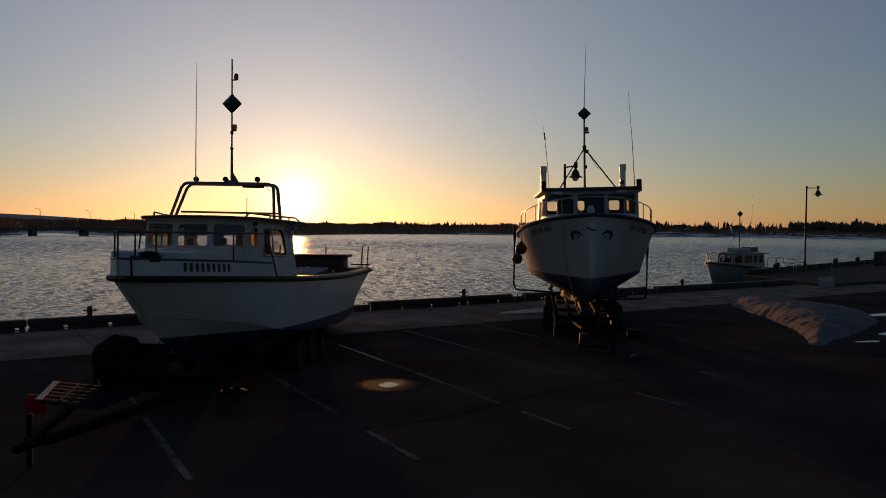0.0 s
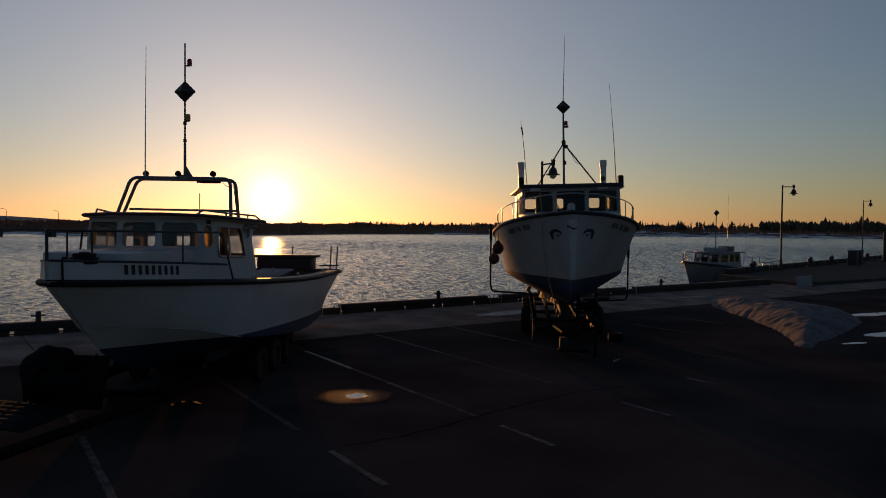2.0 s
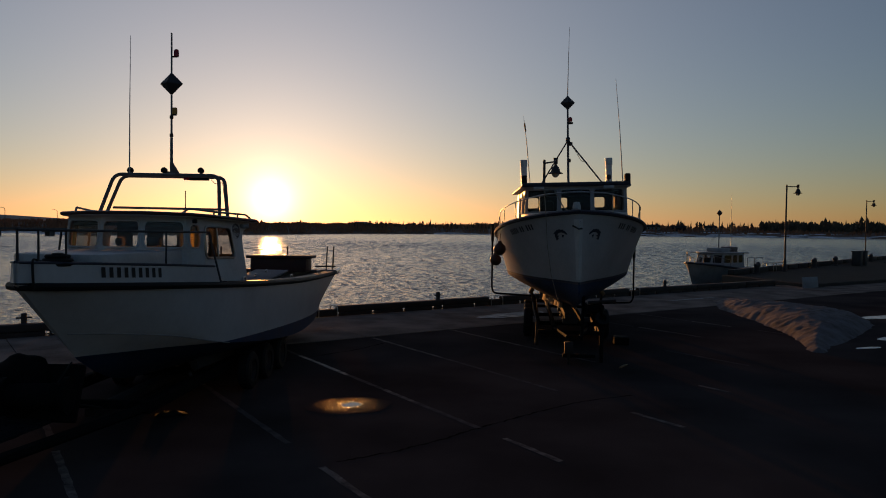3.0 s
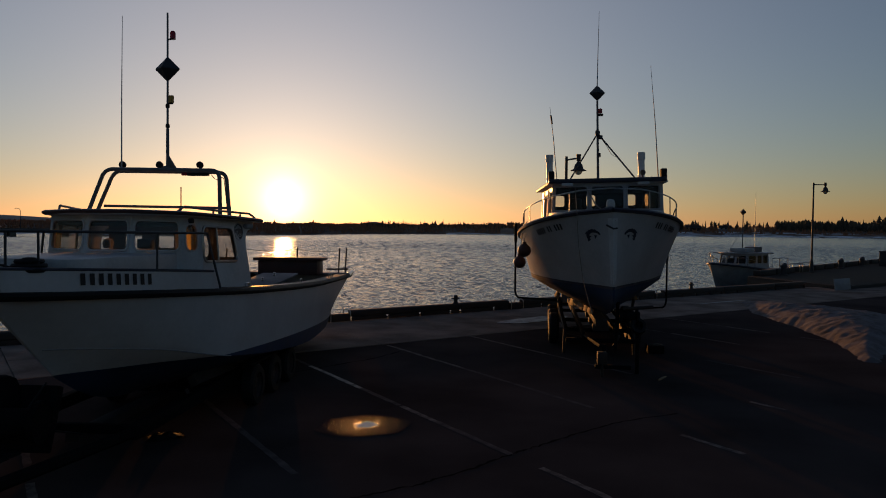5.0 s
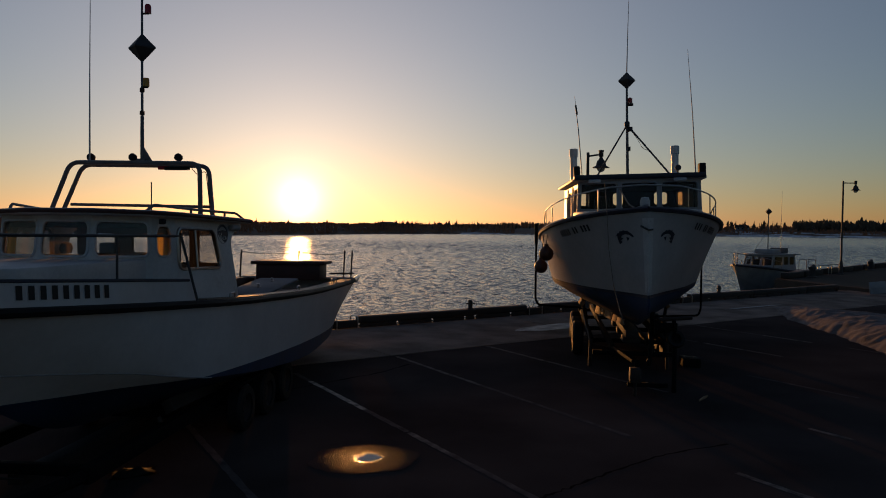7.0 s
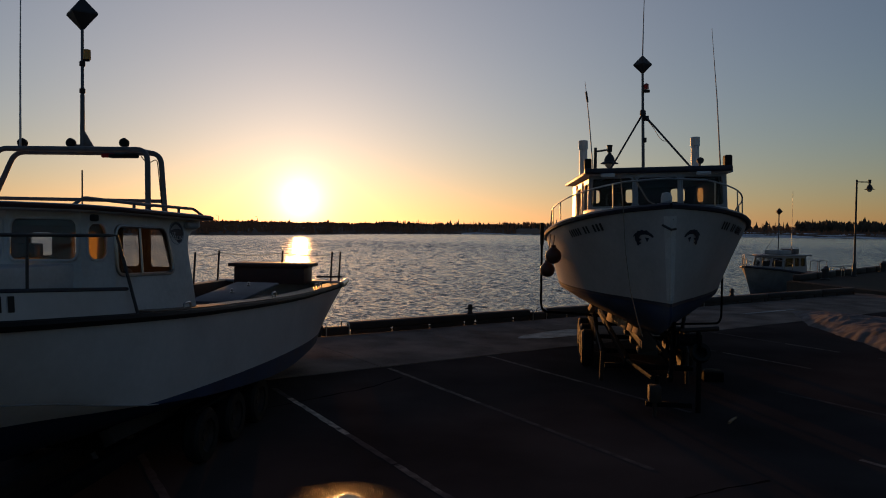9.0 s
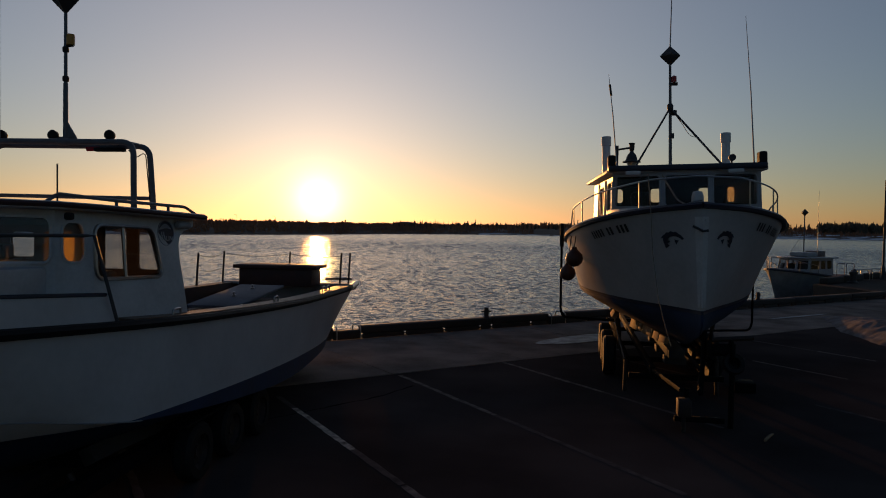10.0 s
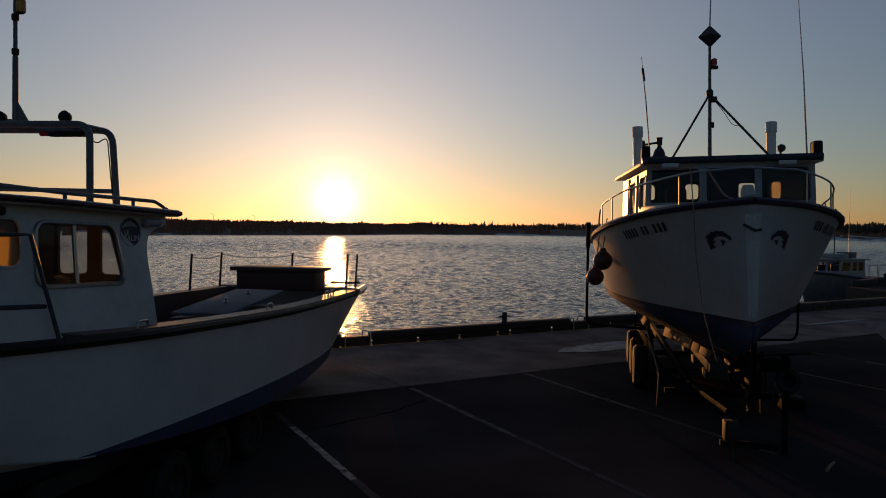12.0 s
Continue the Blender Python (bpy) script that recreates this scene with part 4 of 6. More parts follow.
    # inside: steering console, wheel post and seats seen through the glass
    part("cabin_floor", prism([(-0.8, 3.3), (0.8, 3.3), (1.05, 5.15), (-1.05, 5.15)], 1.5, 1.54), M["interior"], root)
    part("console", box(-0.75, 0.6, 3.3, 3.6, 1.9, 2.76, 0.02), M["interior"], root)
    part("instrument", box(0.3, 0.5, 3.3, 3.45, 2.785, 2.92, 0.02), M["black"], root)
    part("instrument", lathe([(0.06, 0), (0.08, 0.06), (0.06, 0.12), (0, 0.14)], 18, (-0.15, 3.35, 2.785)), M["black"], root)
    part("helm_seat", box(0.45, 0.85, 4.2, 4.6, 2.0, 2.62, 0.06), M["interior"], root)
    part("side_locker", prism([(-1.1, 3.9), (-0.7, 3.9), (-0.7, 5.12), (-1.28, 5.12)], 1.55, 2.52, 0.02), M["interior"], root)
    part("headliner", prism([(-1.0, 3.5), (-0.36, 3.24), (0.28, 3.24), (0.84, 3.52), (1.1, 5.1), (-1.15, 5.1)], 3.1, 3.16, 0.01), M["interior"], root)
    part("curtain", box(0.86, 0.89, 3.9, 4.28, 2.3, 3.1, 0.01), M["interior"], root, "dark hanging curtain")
    part("visor_light", box(1.0, 1.07, 3.42, 3.5, 3.15, 3.22, 0.02), M["black"], root)
    # trunk ahead of the windows, vent and winch on the foredeck
    part("trunk", prism([(-0.9, 3.4), (-0.62, 1.4), (-0.5, 1.3), (0.5, 1.3), (0.62, 1.4), (0.86, 3.4)], 2.45, 2.72, 0.03), M["offwhite"], root)
    part("deck_winch", lathe([(0.1, 0), (0.11, 0.06), (0.09, 0.14), (0.07, 0.2), (0, 0.21)], 14, (0.2, 1.06, 2.54)), M["black"], root, "small dark deck winch")
    for k in range(3):
        ring = [(0.2 + (0.19 - 0.03 * k) * math.cos(t * math.tau / 20), 1.06 + (0.19 - 0.03 * k) * math.sin(t * math.tau / 20), 2.6 + 0.05 * k) for t in range(20)]
        part("rope_coil", tube(ring, 0.028, 6, closed=True), M["black"], root, "coiled dark mooring rope")
    over = edge_line(half, sheer, stem, L, 0.1, 0.2, 1, -0.02, 0.0, 1)[0]
    part("bow_line", tube(rounded([(0.1, 0.95, 2.62), over + Vector((-0.02, 0.06, 0.32)), over + Vector((0.03, -0.02, 0.24)), over + Vector((0.03, -0.01, 0.05)), over + Vector((0.02, 0.02, -0.08))], 0.06), 0.016, 6), M["black"], root, "dark line hanging over the bow")
    # forward rail
    top = []
    for p in edge_line(half, sheer, stem, L, 0.1, 2.98, 22, 0.08, 0.0, 1):
        top.append(Vector((p.x, p.y, 3.05 - 0.012 * p.y)))
    for side in (1, -1):
        pts = [Vector((side * p.x, p.y, p.z)) for p in top]
        end = Vector((side * 1.4, 3.64, 2.2))
        part("bow_rail", tube([Vector((0, 0.52, 3.05))] + pts + [end], 0.017, 8), M["dark_steel"], root)
        for k in ((1, 3, 14) if side == 1 else (1, 5)):
            p = pts[k]
            part("rail_post", tube([(p.x, p.y, 2.46), p], 0.014, 6), M["dark_steel"], root)
    # registration as plain bars on the bow, port and starboard
    a = edge_line(half, sheer, stem, L, 0.82, 1.78, 9, 0.0, 0.0, 1)
    for side in (1, -1):
        for p, q in zip(a, a[1:]):
            d = (q - p)
            s, e = p + d * 0.2, p + d * 0.72
            nrm = Vector((d.y, -d.x, 0)).normalized() * 0.006
            z0, z1 = 0.09, 0.23
            lean = Vector((-0.012, 0, 0))
            quad4 = [s + nrm + Vector((-0.005, 0, z0)), e + nrm + Vector((-0.005, 0, z0)), e + nrm + lean + Vector((0, 0, z1)), s + nrm + lean + Vector((0, 0, z1))]
            bm = bmesh.new()
            f = bm.faces.new([bm.verts.new(Vector((side * v.x, v.y, v.z))) for v in quad4])
            part("lettering_bar", bm, M["ink"], root, "dark lettering bar", smooth=0)
    # round badge and a small horn on the cabin side
    q = [Vector((*P[4], 2.1)), Vector((*P[5], 2.06)), Vector((*T[5], top_z[5])), Vector((*T[4], top_z[4]))]
    face_x = (q[1] - q[0]).normalized()
    face_n = (q[1] - q[0]).cross(q[3] - q[0]).normalized()
    face_y = face_n.cross(face_x)
    spot = on_quad(q, 0.815, 0.845)
    fixed = Matrix.Translation(spot) @ Matrix((face_x, face_y, face_n)).transposed().to_4x4()
    badge = part("badge", moved(lathe([(0.142, 0), (0.142, 0.004), (0, 0.005)], 28), fixed), M["navy"], root, "round dark badge")
    part("badge_ring", moved(tube([(0.137 * math.cos(k * math.tau / 28), 0.137 * math.sin(k * math.tau / 28), 0.005) for k in range(28)], 0.006, 5, closed=True), fixed), M["grey"], badge)
    swoosh = bmesh.new()
    rows = []
    for k in range(15):
        t = k / 14
        x = -0.11 + 0.2 * t
        mid = 0.02 + 0.065 * math.sin(math.pi * (0.1 + 0.75 * t))
        w = 0.03 * math.sin(math.pi * min(1, t * 0.9 + 0.06)) + 0.003
        rows.append([swoosh.verts.new((x, mid - w, 0.007)), swoosh.verts.new((x, mid + w * 0.6, 0.007))])
    for u, v in zip(rows, rows[1:]):
        swoosh.faces.new((u[0], v[0], v[1], u[1]))
    part("badge_wave", moved(swoosh, fixed), M["grey"], badge, "pale curling wave", smooth=0)
    for word, size, x, y in (("LE", 0.062, -0.055, -0.03), ("MALIN", 0.078, 0.0, -0.085)):
        lettering("badge_word", word, size, fixed @ pose(x, y, 0.0075), M["offwhite"], badge)
    side_horn = Matrix.Translation(on_quad(q, 1.0, 0.93)) @ Matrix((face_x, face_y, face_n)).transposed().to_4x4()
    part("horn", moved(tube([(-0.1, 0, 0.05), (-0.085, 0, 0.05), (0.1, 0, 0.05), (0.115, 0, 0.05)], [0.03, 0.045, 0.045, 0.03], 12), side_horn), M["grey"], root, "pale capsule horn")
    return root


boat_one()

# ---- the larger boat seen from the bow ----


def boat_two():
    root = thing("lobster_boat", pose(3.68, 17.9, 0, 0, -1.5, -6.9), "white lobster boat with flared bow stored on a trailer", "boat")
    L = 11.6

    def stem(z):
        return max(0.0, (3.5 - z) * 0.02 + max(0, 1.75 - z) ** 1.6 * 2.6)

    half = [(0, 0.02), (0.4, 0.6), (0.9, 1.05), (1.6, 1.5), (2.5, 1.82), (3.6, 2.0), (6, 2.06), (L, 1.95)]
    sheer = [(0, 3.54), (0.9, 3.45), (2, 3.31), (3.5, 3.13), (6, 2.95), (L, 2.8)]
    ch = [(0, 0.02), (0.5, 0.22), (1.2, 0.56), (2.2, 1.02), (3.6, 1.48), (4.6, 1.68), (6, 1.76), (8, 1.76), (L, 1.72)]
    cz = [(0, 1.78), (1.2, 1.76), (3, 1.8), (6, 1.84), (8, 1.84), (L, 1.84)]
    kz = [(0, 1.5), (0.5, 1.2), (1.2, 1.1), (3, 1.05), (L, 0.98)]
    bm = hull_shape(L, stem, half, sheer, ch, cz, kz, 0.95)
    split_hull(bm, 1.93, 2.0, L, 2)
    split_hull(bm, 1.87, 1.94, L, 1)
    part("hull", bm, [M["white"], M["blue"], M["navy"]], root, "white flared hull over blue antifouling", smooth=35)
    for side in (1, -1):
        line = edge_line(half, sheer, stem, L, 0.0, L, 44, -0.015, -0.01, side)
        line = [Vector((0, line[0].y - 0.02, line[0].z))] + line
        part("rub_rail", tube(line, 0.05, 6), M["navy"], root, "dark rubbing strake at the deck edge")
        out = edge_line(half, sheer, stem, L, 0.0, L, 40, 0.02, 0.04, side)
        inn = edge_line(half, sheer, stem, L, 0.0, L, 40, 0.2, 0.04, side)
        part("gunwale", strip_solid(out, inn, 0.05), M["offwhite"], root)
    # foredeck
    bm = bmesh.new()
    le = edge_line(half, sheer, stem, L, 0.0, 5.0, 20, 0.05, 0.02, 1)
    rows = [[bm.verts.new(p), bm.verts.new(Vector((0, p.y, p.z + 0.06))), bm.verts.new(Vector((-p.x, p.y, p.z)))] for p in le]
    for a, b in zip(rows, rows[1:]):
        bm.faces.new((a[0], a[1], b[1], b[0]))
        bm.faces.new((a[1], a[2], b[2], b[1]))
    bmesh.ops.solidify(bm, geom=list(bm.faces), thickness=0.04)
    part("foredeck", bm, M["offwhite"], root)
    part("deck_floor", prism([(-1.6, 5), (1.6, 5), (1.6, 11.4), (-1.6, 11.4)], 2.1, 2.16), M["grey"], root)
    # wheelhouse
    zf, zt = 3.3, 4.24
    P = [(-1.21, 2.2), (-0.33, 2.02), (0.49, 2.02), (1.39, 2.2)]
    T = [(-1.19, 2.24), (-0.33, 2.1), (0.49, 2.1), (1.37, 2.24)]
    holes = (rrect(0.04, 0.95, 0.3, 0.9, 0.08, 0.08), rrect(0.04, 0.96, 0.3, 0.9, 0.08, 0.08), rrect(0.05, 0.92, 0.3, 0.9, 0.08, 0.08))
    for k in range(3):
        q = [Vector((*P[k], zf)), Vector((*P[k + 1], zf)), Vector((*T[k + 1], zt)), Vector((*T[k], zt))]
        # front darker than the sides of the same cabin: shade in the paint
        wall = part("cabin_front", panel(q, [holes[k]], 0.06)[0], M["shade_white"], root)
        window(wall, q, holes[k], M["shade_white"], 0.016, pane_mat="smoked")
    for side in (1, -1):
        x = 1.38 if side > 0 else -1.21
        xa = 1.5 if side > 0 else -1.47
        q = [Vector((x, 2.2, 2.6)), Vector((xa, 5.4, 2.6)), Vector((xa - side * 0.055, 5.4, 4.16)), Vector((x - side * 0.055, 2.24, 4.16))]
        hs = [rrect(0.06, 0.28, 0.58, 0.94, 0.05, 0.08), rrect(0.48, 0.66, 0.54, 0.92, 0.02, 0.05)]
        if side > 0:
            hs = []
        if side < 0:
            q = [q[1], q[0], q[3], q[2]]
            hs = [[(1 - u, w) for u, w in h] for h in hs]
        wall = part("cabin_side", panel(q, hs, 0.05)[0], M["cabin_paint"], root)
        if side < 0:
            part("door_post", tube([(-1.31, 3.35, 2.7), (-1.255, 3.37, 4.14)], 0.028, 6), M["offwhite"], root)
            part("door_post", tube([(-1.4, 4.4, 2.7), (-1.345, 4.42, 4.14)], 0.024, 6), M["offwhite"], root)
        for h in hs:
            window(wall, q, h, M["offwhite"], 0.016, pane_mat="smoked")
    q = [Vector((1.44, 5.35, 2.2)), Vector((-1.41, 5.35, 2.2)), Vector((-1.41, 5.35, 4.16)), Vector((1.44, 5.35, 4.16))]
    part("cabin_bulkhead", panel(q, [rrect(0.105, 0.217, 0.8, 0.955, 0.02, 0.03), rrect(0.488, 0.575, 0.8, 0.955, 0.02, 0.03), rrect(0.786, 0.9, 0.8, 0.955, 0.02, 0.03)], 0.05)[0], M["interior"], root)
    part("roof", prism([(-1.3, 2.12), (1.47, 2.12), (1.6, 5.7), (-1.58, 5.7)], 4.2, 4.27, 0.02), M["offwhite"], root)
    part("roof_visor", prism([(-1.27, 1.98), (1.43, 1.98), (1.45, 2.116), (-1.29, 2.116)], 4.225, 4.325, 0.02), M["navy"], root, "dark visor board over the windscreen")
    for x in (-0.85, 0.9):
        part("visor_lamp", box(x - 0.13, x + 0.13, 1.93, 1.99, 4.15, 4.22, 0.015), M["offwhite"], root)
    for x in (-1.21, 1.39):
        part("side_light", box(x - 0.07, x + 0.07, 2.12, 2.34, 4.25, 4.53, 0.03), M["black"], root)
    # added dark sheets that hide the sunlit ceiling and far wall
    part("ceiling_shade_sheet", box(-1.14, 1.3, 2.32, 5.39, 4.11, 4.195), M["interior"], root)
    part("side_shade_sheet", prism([(1.24, 2.36), (1.28, 2.36), (1.38, 5.28), (1.34, 5.28)], 2.62, 4.15), M["interior"], root)
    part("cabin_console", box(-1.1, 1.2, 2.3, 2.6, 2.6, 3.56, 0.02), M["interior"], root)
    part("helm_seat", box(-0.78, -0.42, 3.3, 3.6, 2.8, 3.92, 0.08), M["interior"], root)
    part("cabin_trunk", prism([(-1.3, 2.2), (-1.0, 1.3), (1.0, 1.3), (1.4, 2.2)], 3.2, 3.545, 0.03), M["offwhite"], root)
    # twin exhaust stacks
    for x in (-1.22, 1.13):
        stack = part("exhaust_stack", lathe([(0.085, 0), (0.085, 0.66), (0.1, 0.67), (0.1, 0.85), (0.08, 0.86), (0.07, 0.78), (0, 0.77)], 16, (x, 4.0, 4.24)), M["gloss_white"], root, "pale vertical exhaust stack")
    # mast tripod
    part("mast", tube([(-0.02, 3.42, 4.26), (-0.02, 3.42, 5.4), (-0.02, 3.42, 6.72)], [0.034, 0.03, 0.022], 8), M["pipe"], root)
    for x in (-0.8, 0.84):
        part("mast_stay", tube([(-0.02, 3.42, 5.55), (x, 2.55, 4.27)], 0.02, 6), M["dark_steel"], root)
    part("mast_collar", lathe([(0.05, 0), (0.06, 0.03), (0.06, 0.1), (0.04, 0.13)], 10, (-0.02, 3.42, 5.5)), M["dark_steel"], root)
    part("mast_light", lathe([(0.05, 0), (0.05, 0.1), (0, 0.13)], 10, (0.05, 3.4, 6.05)), M["red"], root, "red mast light")
    part("mast_box", box(-0.02, 0.1, 3.38, 3.46, 5.4, 5.5, 0.01), M["rust"], root)
    part("mast_wire", tube(rounded([(0.06, 3.4, 5.42), (0.2, 3.3, 5.2), (0.3, 3.15, 4.95), (0.45, 2.98, 4.9)], 0.15), 0.006, 5), M["black"], root)
    part("light_arm", box(-0.02, 0.12, 3.38, 3.44, 5.98, 6.04, 0.01), M["rust"], root)
    part("mast_box", box(-0.02, 0.05, 3.38, 3.46, 4.95, 5.05, 0.01), M["dark_steel"], root)
    part("radar_reflector", lathe([(0, -0.2), (0.19, -0.01), (0.19, 0.01), (0, 0.2)], 4, (-0.02, 3.42, 6.56)), M["dark_steel"], root, "diamond-shaped radar reflector", smooth=0)
    part("whip_antenna", tube([(-0.02, 3.42, 6.7), (0.01, 3.42, 7.6), (0.05, 3.42, 8.6)], [0.014, 0.009, 0.004], 6), M["offwhite"], root)
    part("whip_antenna", tube([(1.3, 2.4, 4.25), (1.23, 2.35, 5.6), (1.13, 2.3, 6.95)], [0.016, 0.01, 0.004], 6), M["offwhite"], root)
    part("whip_antenna", tube([(-1.05, 3.2, 4.27), (-1.13, 3.15, 5.4), (-1.21, 3.1, 6.2)], [0.012, 0.012, 0.004], 6), M["offwhite"], root)
    part("antenna_coil", tube([(-1.16, 3.13, 5.78), (-1.19, 3.12, 6.0)], 0.022, 6), M["dark_steel"], root)
    sl = part("searchlight", lathe([(0, -0.06), (0.04, -0.05), (0.065, 0.0), (0.065, 0.05), (0, 0.055)], 14), M["dark_steel"], root)
    sl.matrix_basis = pose(0.98, 2.7, 4.48, 90, 0, 0)
    part("light_stand", tube([(0.98, 2.72, 4.26), (0.98, 2.72, 4.42)], 0.018, 6), M["dark_steel"], root)
    part("roof_dome", lathe([(0.06, 0), (0.06, 0.04), (0.04, 0.08), (0, 0.1)], 12, (1.16, 2.5, 4.27)), M["dark_steel"], root)
    part("roof_dome", lathe([(0.06, 0), (0.05, 0.03), (0, 0.05)], 12, (-0.6, 2.5, 4.27)), M["dark_steel"], root)
    # bow rail, rising from the side decks over the bow
    base = edge_line(half, sheer, stem, L, 0.55, 4.6, 18, 0.1, 0.0, 1)
    for side in (1, -1):
        pts = []
        for k, p in enumerate(base):
            t = k / (len(base) - 1)
            lift = 0.48 * (1 - max(0, (t - 0.72) / 0.28) ** 2) if t < 0.995 else 0.02
            pts.append(Vector((side * p.x, p.y, p.z + lift)))
        part("bow_rail", tube([Vector((0, 0.42, 4.0))] + pts, 0.0145, 8), M["steel"], root, "bent steel bow rail")
        for k in (1, 5, 9, 13):
            p, b = pts[k], base[k]
            part("rail_post", tube([(side * b.x, b.y, b.z), p], 0.012, 6), M["steel"], root)
    part("bow_bitt", lathe([(0.08, 0), (0.092, 0.03), (0.092, 0.18), (0.07, 0.25), (0, 0.265)], 14, (-0.02, 0.3, 3.5)), M["offwhite"], root, "white bow roller housing")
    part("bow_fitting", tube([(-0.14, -0.02, 3.22), (0.0, -0.05, 3.14), (0.08, -0.03, 3.15)], 0.02, 6), M["dark_steel"], root)
    # curved decals on both bows, kept as plain crescents, and the name as plain bars

    def on_bow(y, z, side):
        zs, zc = curve_at(sheer, y), curve_at(cz, y)
        t = (z - zc) / (zs - zc)
        c0, b0 = curve_at(ch, y), curve_at(half, y)
        x = c0 + (b0 - c0) * (0.95 * t + 0.05 * t * t)
        return Vector((side * (x + 0.008), stem(z) + (L - stem(z)) * (y / L) - 0.008, z))

    for side in (1, -1):
        bm = bmesh.new()
        rows = []
        n = 18
        for k in range(n + 1):
            t = k / n
            a = radians(215 - 195 * t)
            half_w = 0.01 + 0.022 * math.sin(math.pi * min(1, 0.12 + 0.86 * t)) ** 0.8
            if t < 0.16:
                half_w = 0.042 - 0.18 * t
            saw = 0.014 * (k % 2) if 0.3 < t < 0.8 else 0.0
            rows.append([bm.verts.new(on_bow(0.3 - r * math.cos(a), 2.97 + r * 1.1 * math.sin(a), side)) for r in (0.115 - half_w, 0.115 + half_w + saw)])
        for a, b in zip(rows, rows[1:]):
            bm.faces.new((a[0], a[1], b[1], b[0]))
        decal = part("fish_decal", bm, M["navy"], root, "dark decal of a leaping fish", smooth=0)
        for y0, z0, dy, dz in ((0.26, 3.0, 0.02, -0.07), (0.36, 2.99, 0.05, -0.06), (0.4, 3.06, 0.07, -0.035)):
            bm = bmesh.new()
            bm.faces.new([bm.verts.new(on_bow(y, z, side)) for y, z in ((y0 - 0.02, z0), (y0 + 0.03, z0 + 0.015), (y0 + dy, z0 + dz))])
            part("decal_fin", bm, M["navy"], decal, smooth=0)
        for k in range(12):
            if k in (3, 6):
                continue
            y0 = 0.98 + k * 0.088
            bm = bmesh.new()
            zb = curve_at(sheer, y0) - 0.3
            bm.faces.new([bm.verts.new(on_bow(y, z, side)) for y, z in ((y0, zb), (y0 + 0.05, zb - 0.01), (y0 + 0.056, zb + 0.12), (y0 + 0.006, zb + 0.13))])
            part("lettering_bar", bm, M["ink"], root, "dark lettering bar", smooth=0)
    # paler flat band down the stem
    bm = bmesh.new()
    rows = []
    for k in range(15):
        z = 1.98 + 1.38 * k / 14
        rows.append([bm.verts.new(on_bow(0.055, z, -1)), bm.verts.new(Vector((0, stem(z) - 0.02, z))), bm.verts.new(on_bow(0.055, z, 1))])
    for a, b in zip(rows, rows[1:]):
        bm.faces.new((a[0], a[1], b[1], b[0]))
        bm.faces.new((a[1], a[2], b[2], b[1]))
    part("stem_band", bm, M["offwhite"], root, "paler flat stem band", smooth=60)
    # rope hanging from the bow
    part("bow_rope", tube([(-0.75, 0.4, 4.05), (-0.72, 0.3, 3.45), (-0.7, 0.22, 2.8), (-0.62, 0.2, 2.1), (-0.5, 0.2, 1.6), (-0.42, 0.3, 1.35)], 0.008, 5), M["rope"], root, "thin hanging rope")
    part("bow_rope", tube(rounded([(-0.5, 0.7, 4.05), (-0.3, 0.4, 3.62), (-0.15, 0.1, 3.52), (0.05, 0.02, 3.3)], 0.1), 0.014, 5), M["rope"], root)
    return root


boat_two()

# ---- quay edge, apron, pier ----


def quay_edge():
    random.seed(7)
    root = thing("quay_kerb", WHARF, "long dark timber kerb along the quay edge", "kerb", kind="structure")
    gaps = ((-4.65, -3.8), (3.0, 3.75), (11.6, 12.35))
    runs = list(zip([-60.0] + [g[1] for g in gaps], [g[0] for g in gaps] + [24.4]))
    for a, b in runs:
        u = a
        while u < b - 0.05:
            nxt = b if b - u < 6.0 else u + 4.5
            h = random.uniform(-0.012, 0.012)
            part("kerb_timber", box(u + 0.012, nxt - 0.012, -0.18, 0.16, 0.13 + h, 0.35 + h, 0.05), M["timber"], root)
            k = u
            while k < nxt - 0.1:
                e = min(k + random.uniform(0.9, 1.6), nxt - 0.02)
                part("kerb_block", box(k + 0.04, e - 0.045, -0.16, -0.07, 0.0, 0.128 + h, 0.01), M["timber"], root)
                k = e + 0.02
            part("kerb_sill", box(u + 0.02, nxt - 0.02, 0.142, 0.2, 0.0, 0.04, 0.005), M["timber"], root)
            u = nxt
    for u in (-16.95 + 3.6, 0.55, 14.4):
        b = thing("mooring_post", WHARF @ pose(u, -0.02, 0.34), "short dark steel mooring post with a crossbar", "bollard", group="quay mooring posts")
        part("post", lathe([(0.1, 0), (0.1, 0.03), (0.075, 0.04), (0.075, 0.3), (0.085, 0.31), (0, 0.33)], 12), M["dark_steel"], b)
        part("crossbar", tube([(-0.19, 0, 0.19), (0.19, 0, 0.19)], 0.025, 8), M["dark_steel"], b)
    for g0, g1 in gaps:
        lad = thing("quay_ladder", WHARF @ pose((g0 + g1) / 2, 0.1, 0), "bent steel grab rails of a quay ladder", "ladder", group="quay ladders")
        w = (g1 - g0) / 2 - 0.07
        part("sill", box(-w - 0.05, w + 0.05, -0.26, 0.04, 0.0, 0.24, 0.03), M["timber"], lad)
        for x in (-w, w):
            part("grab_rail", tube(rounded([(x, -0.3, 0.0), (x, -0.3, 0.36), (x, 0.22, 0.36), (x, 0.22, -1.6)], 0.12), 0.018, 8), M["steel"], lad)
        for k in range(5):
            part("rung", tube([(-w, 0.22, -0.2 - 0.3 * k), (w, 0.22, -0.2 - 0.3 * k)], 0.015, 6), M["steel"], lad)


quay_edge()


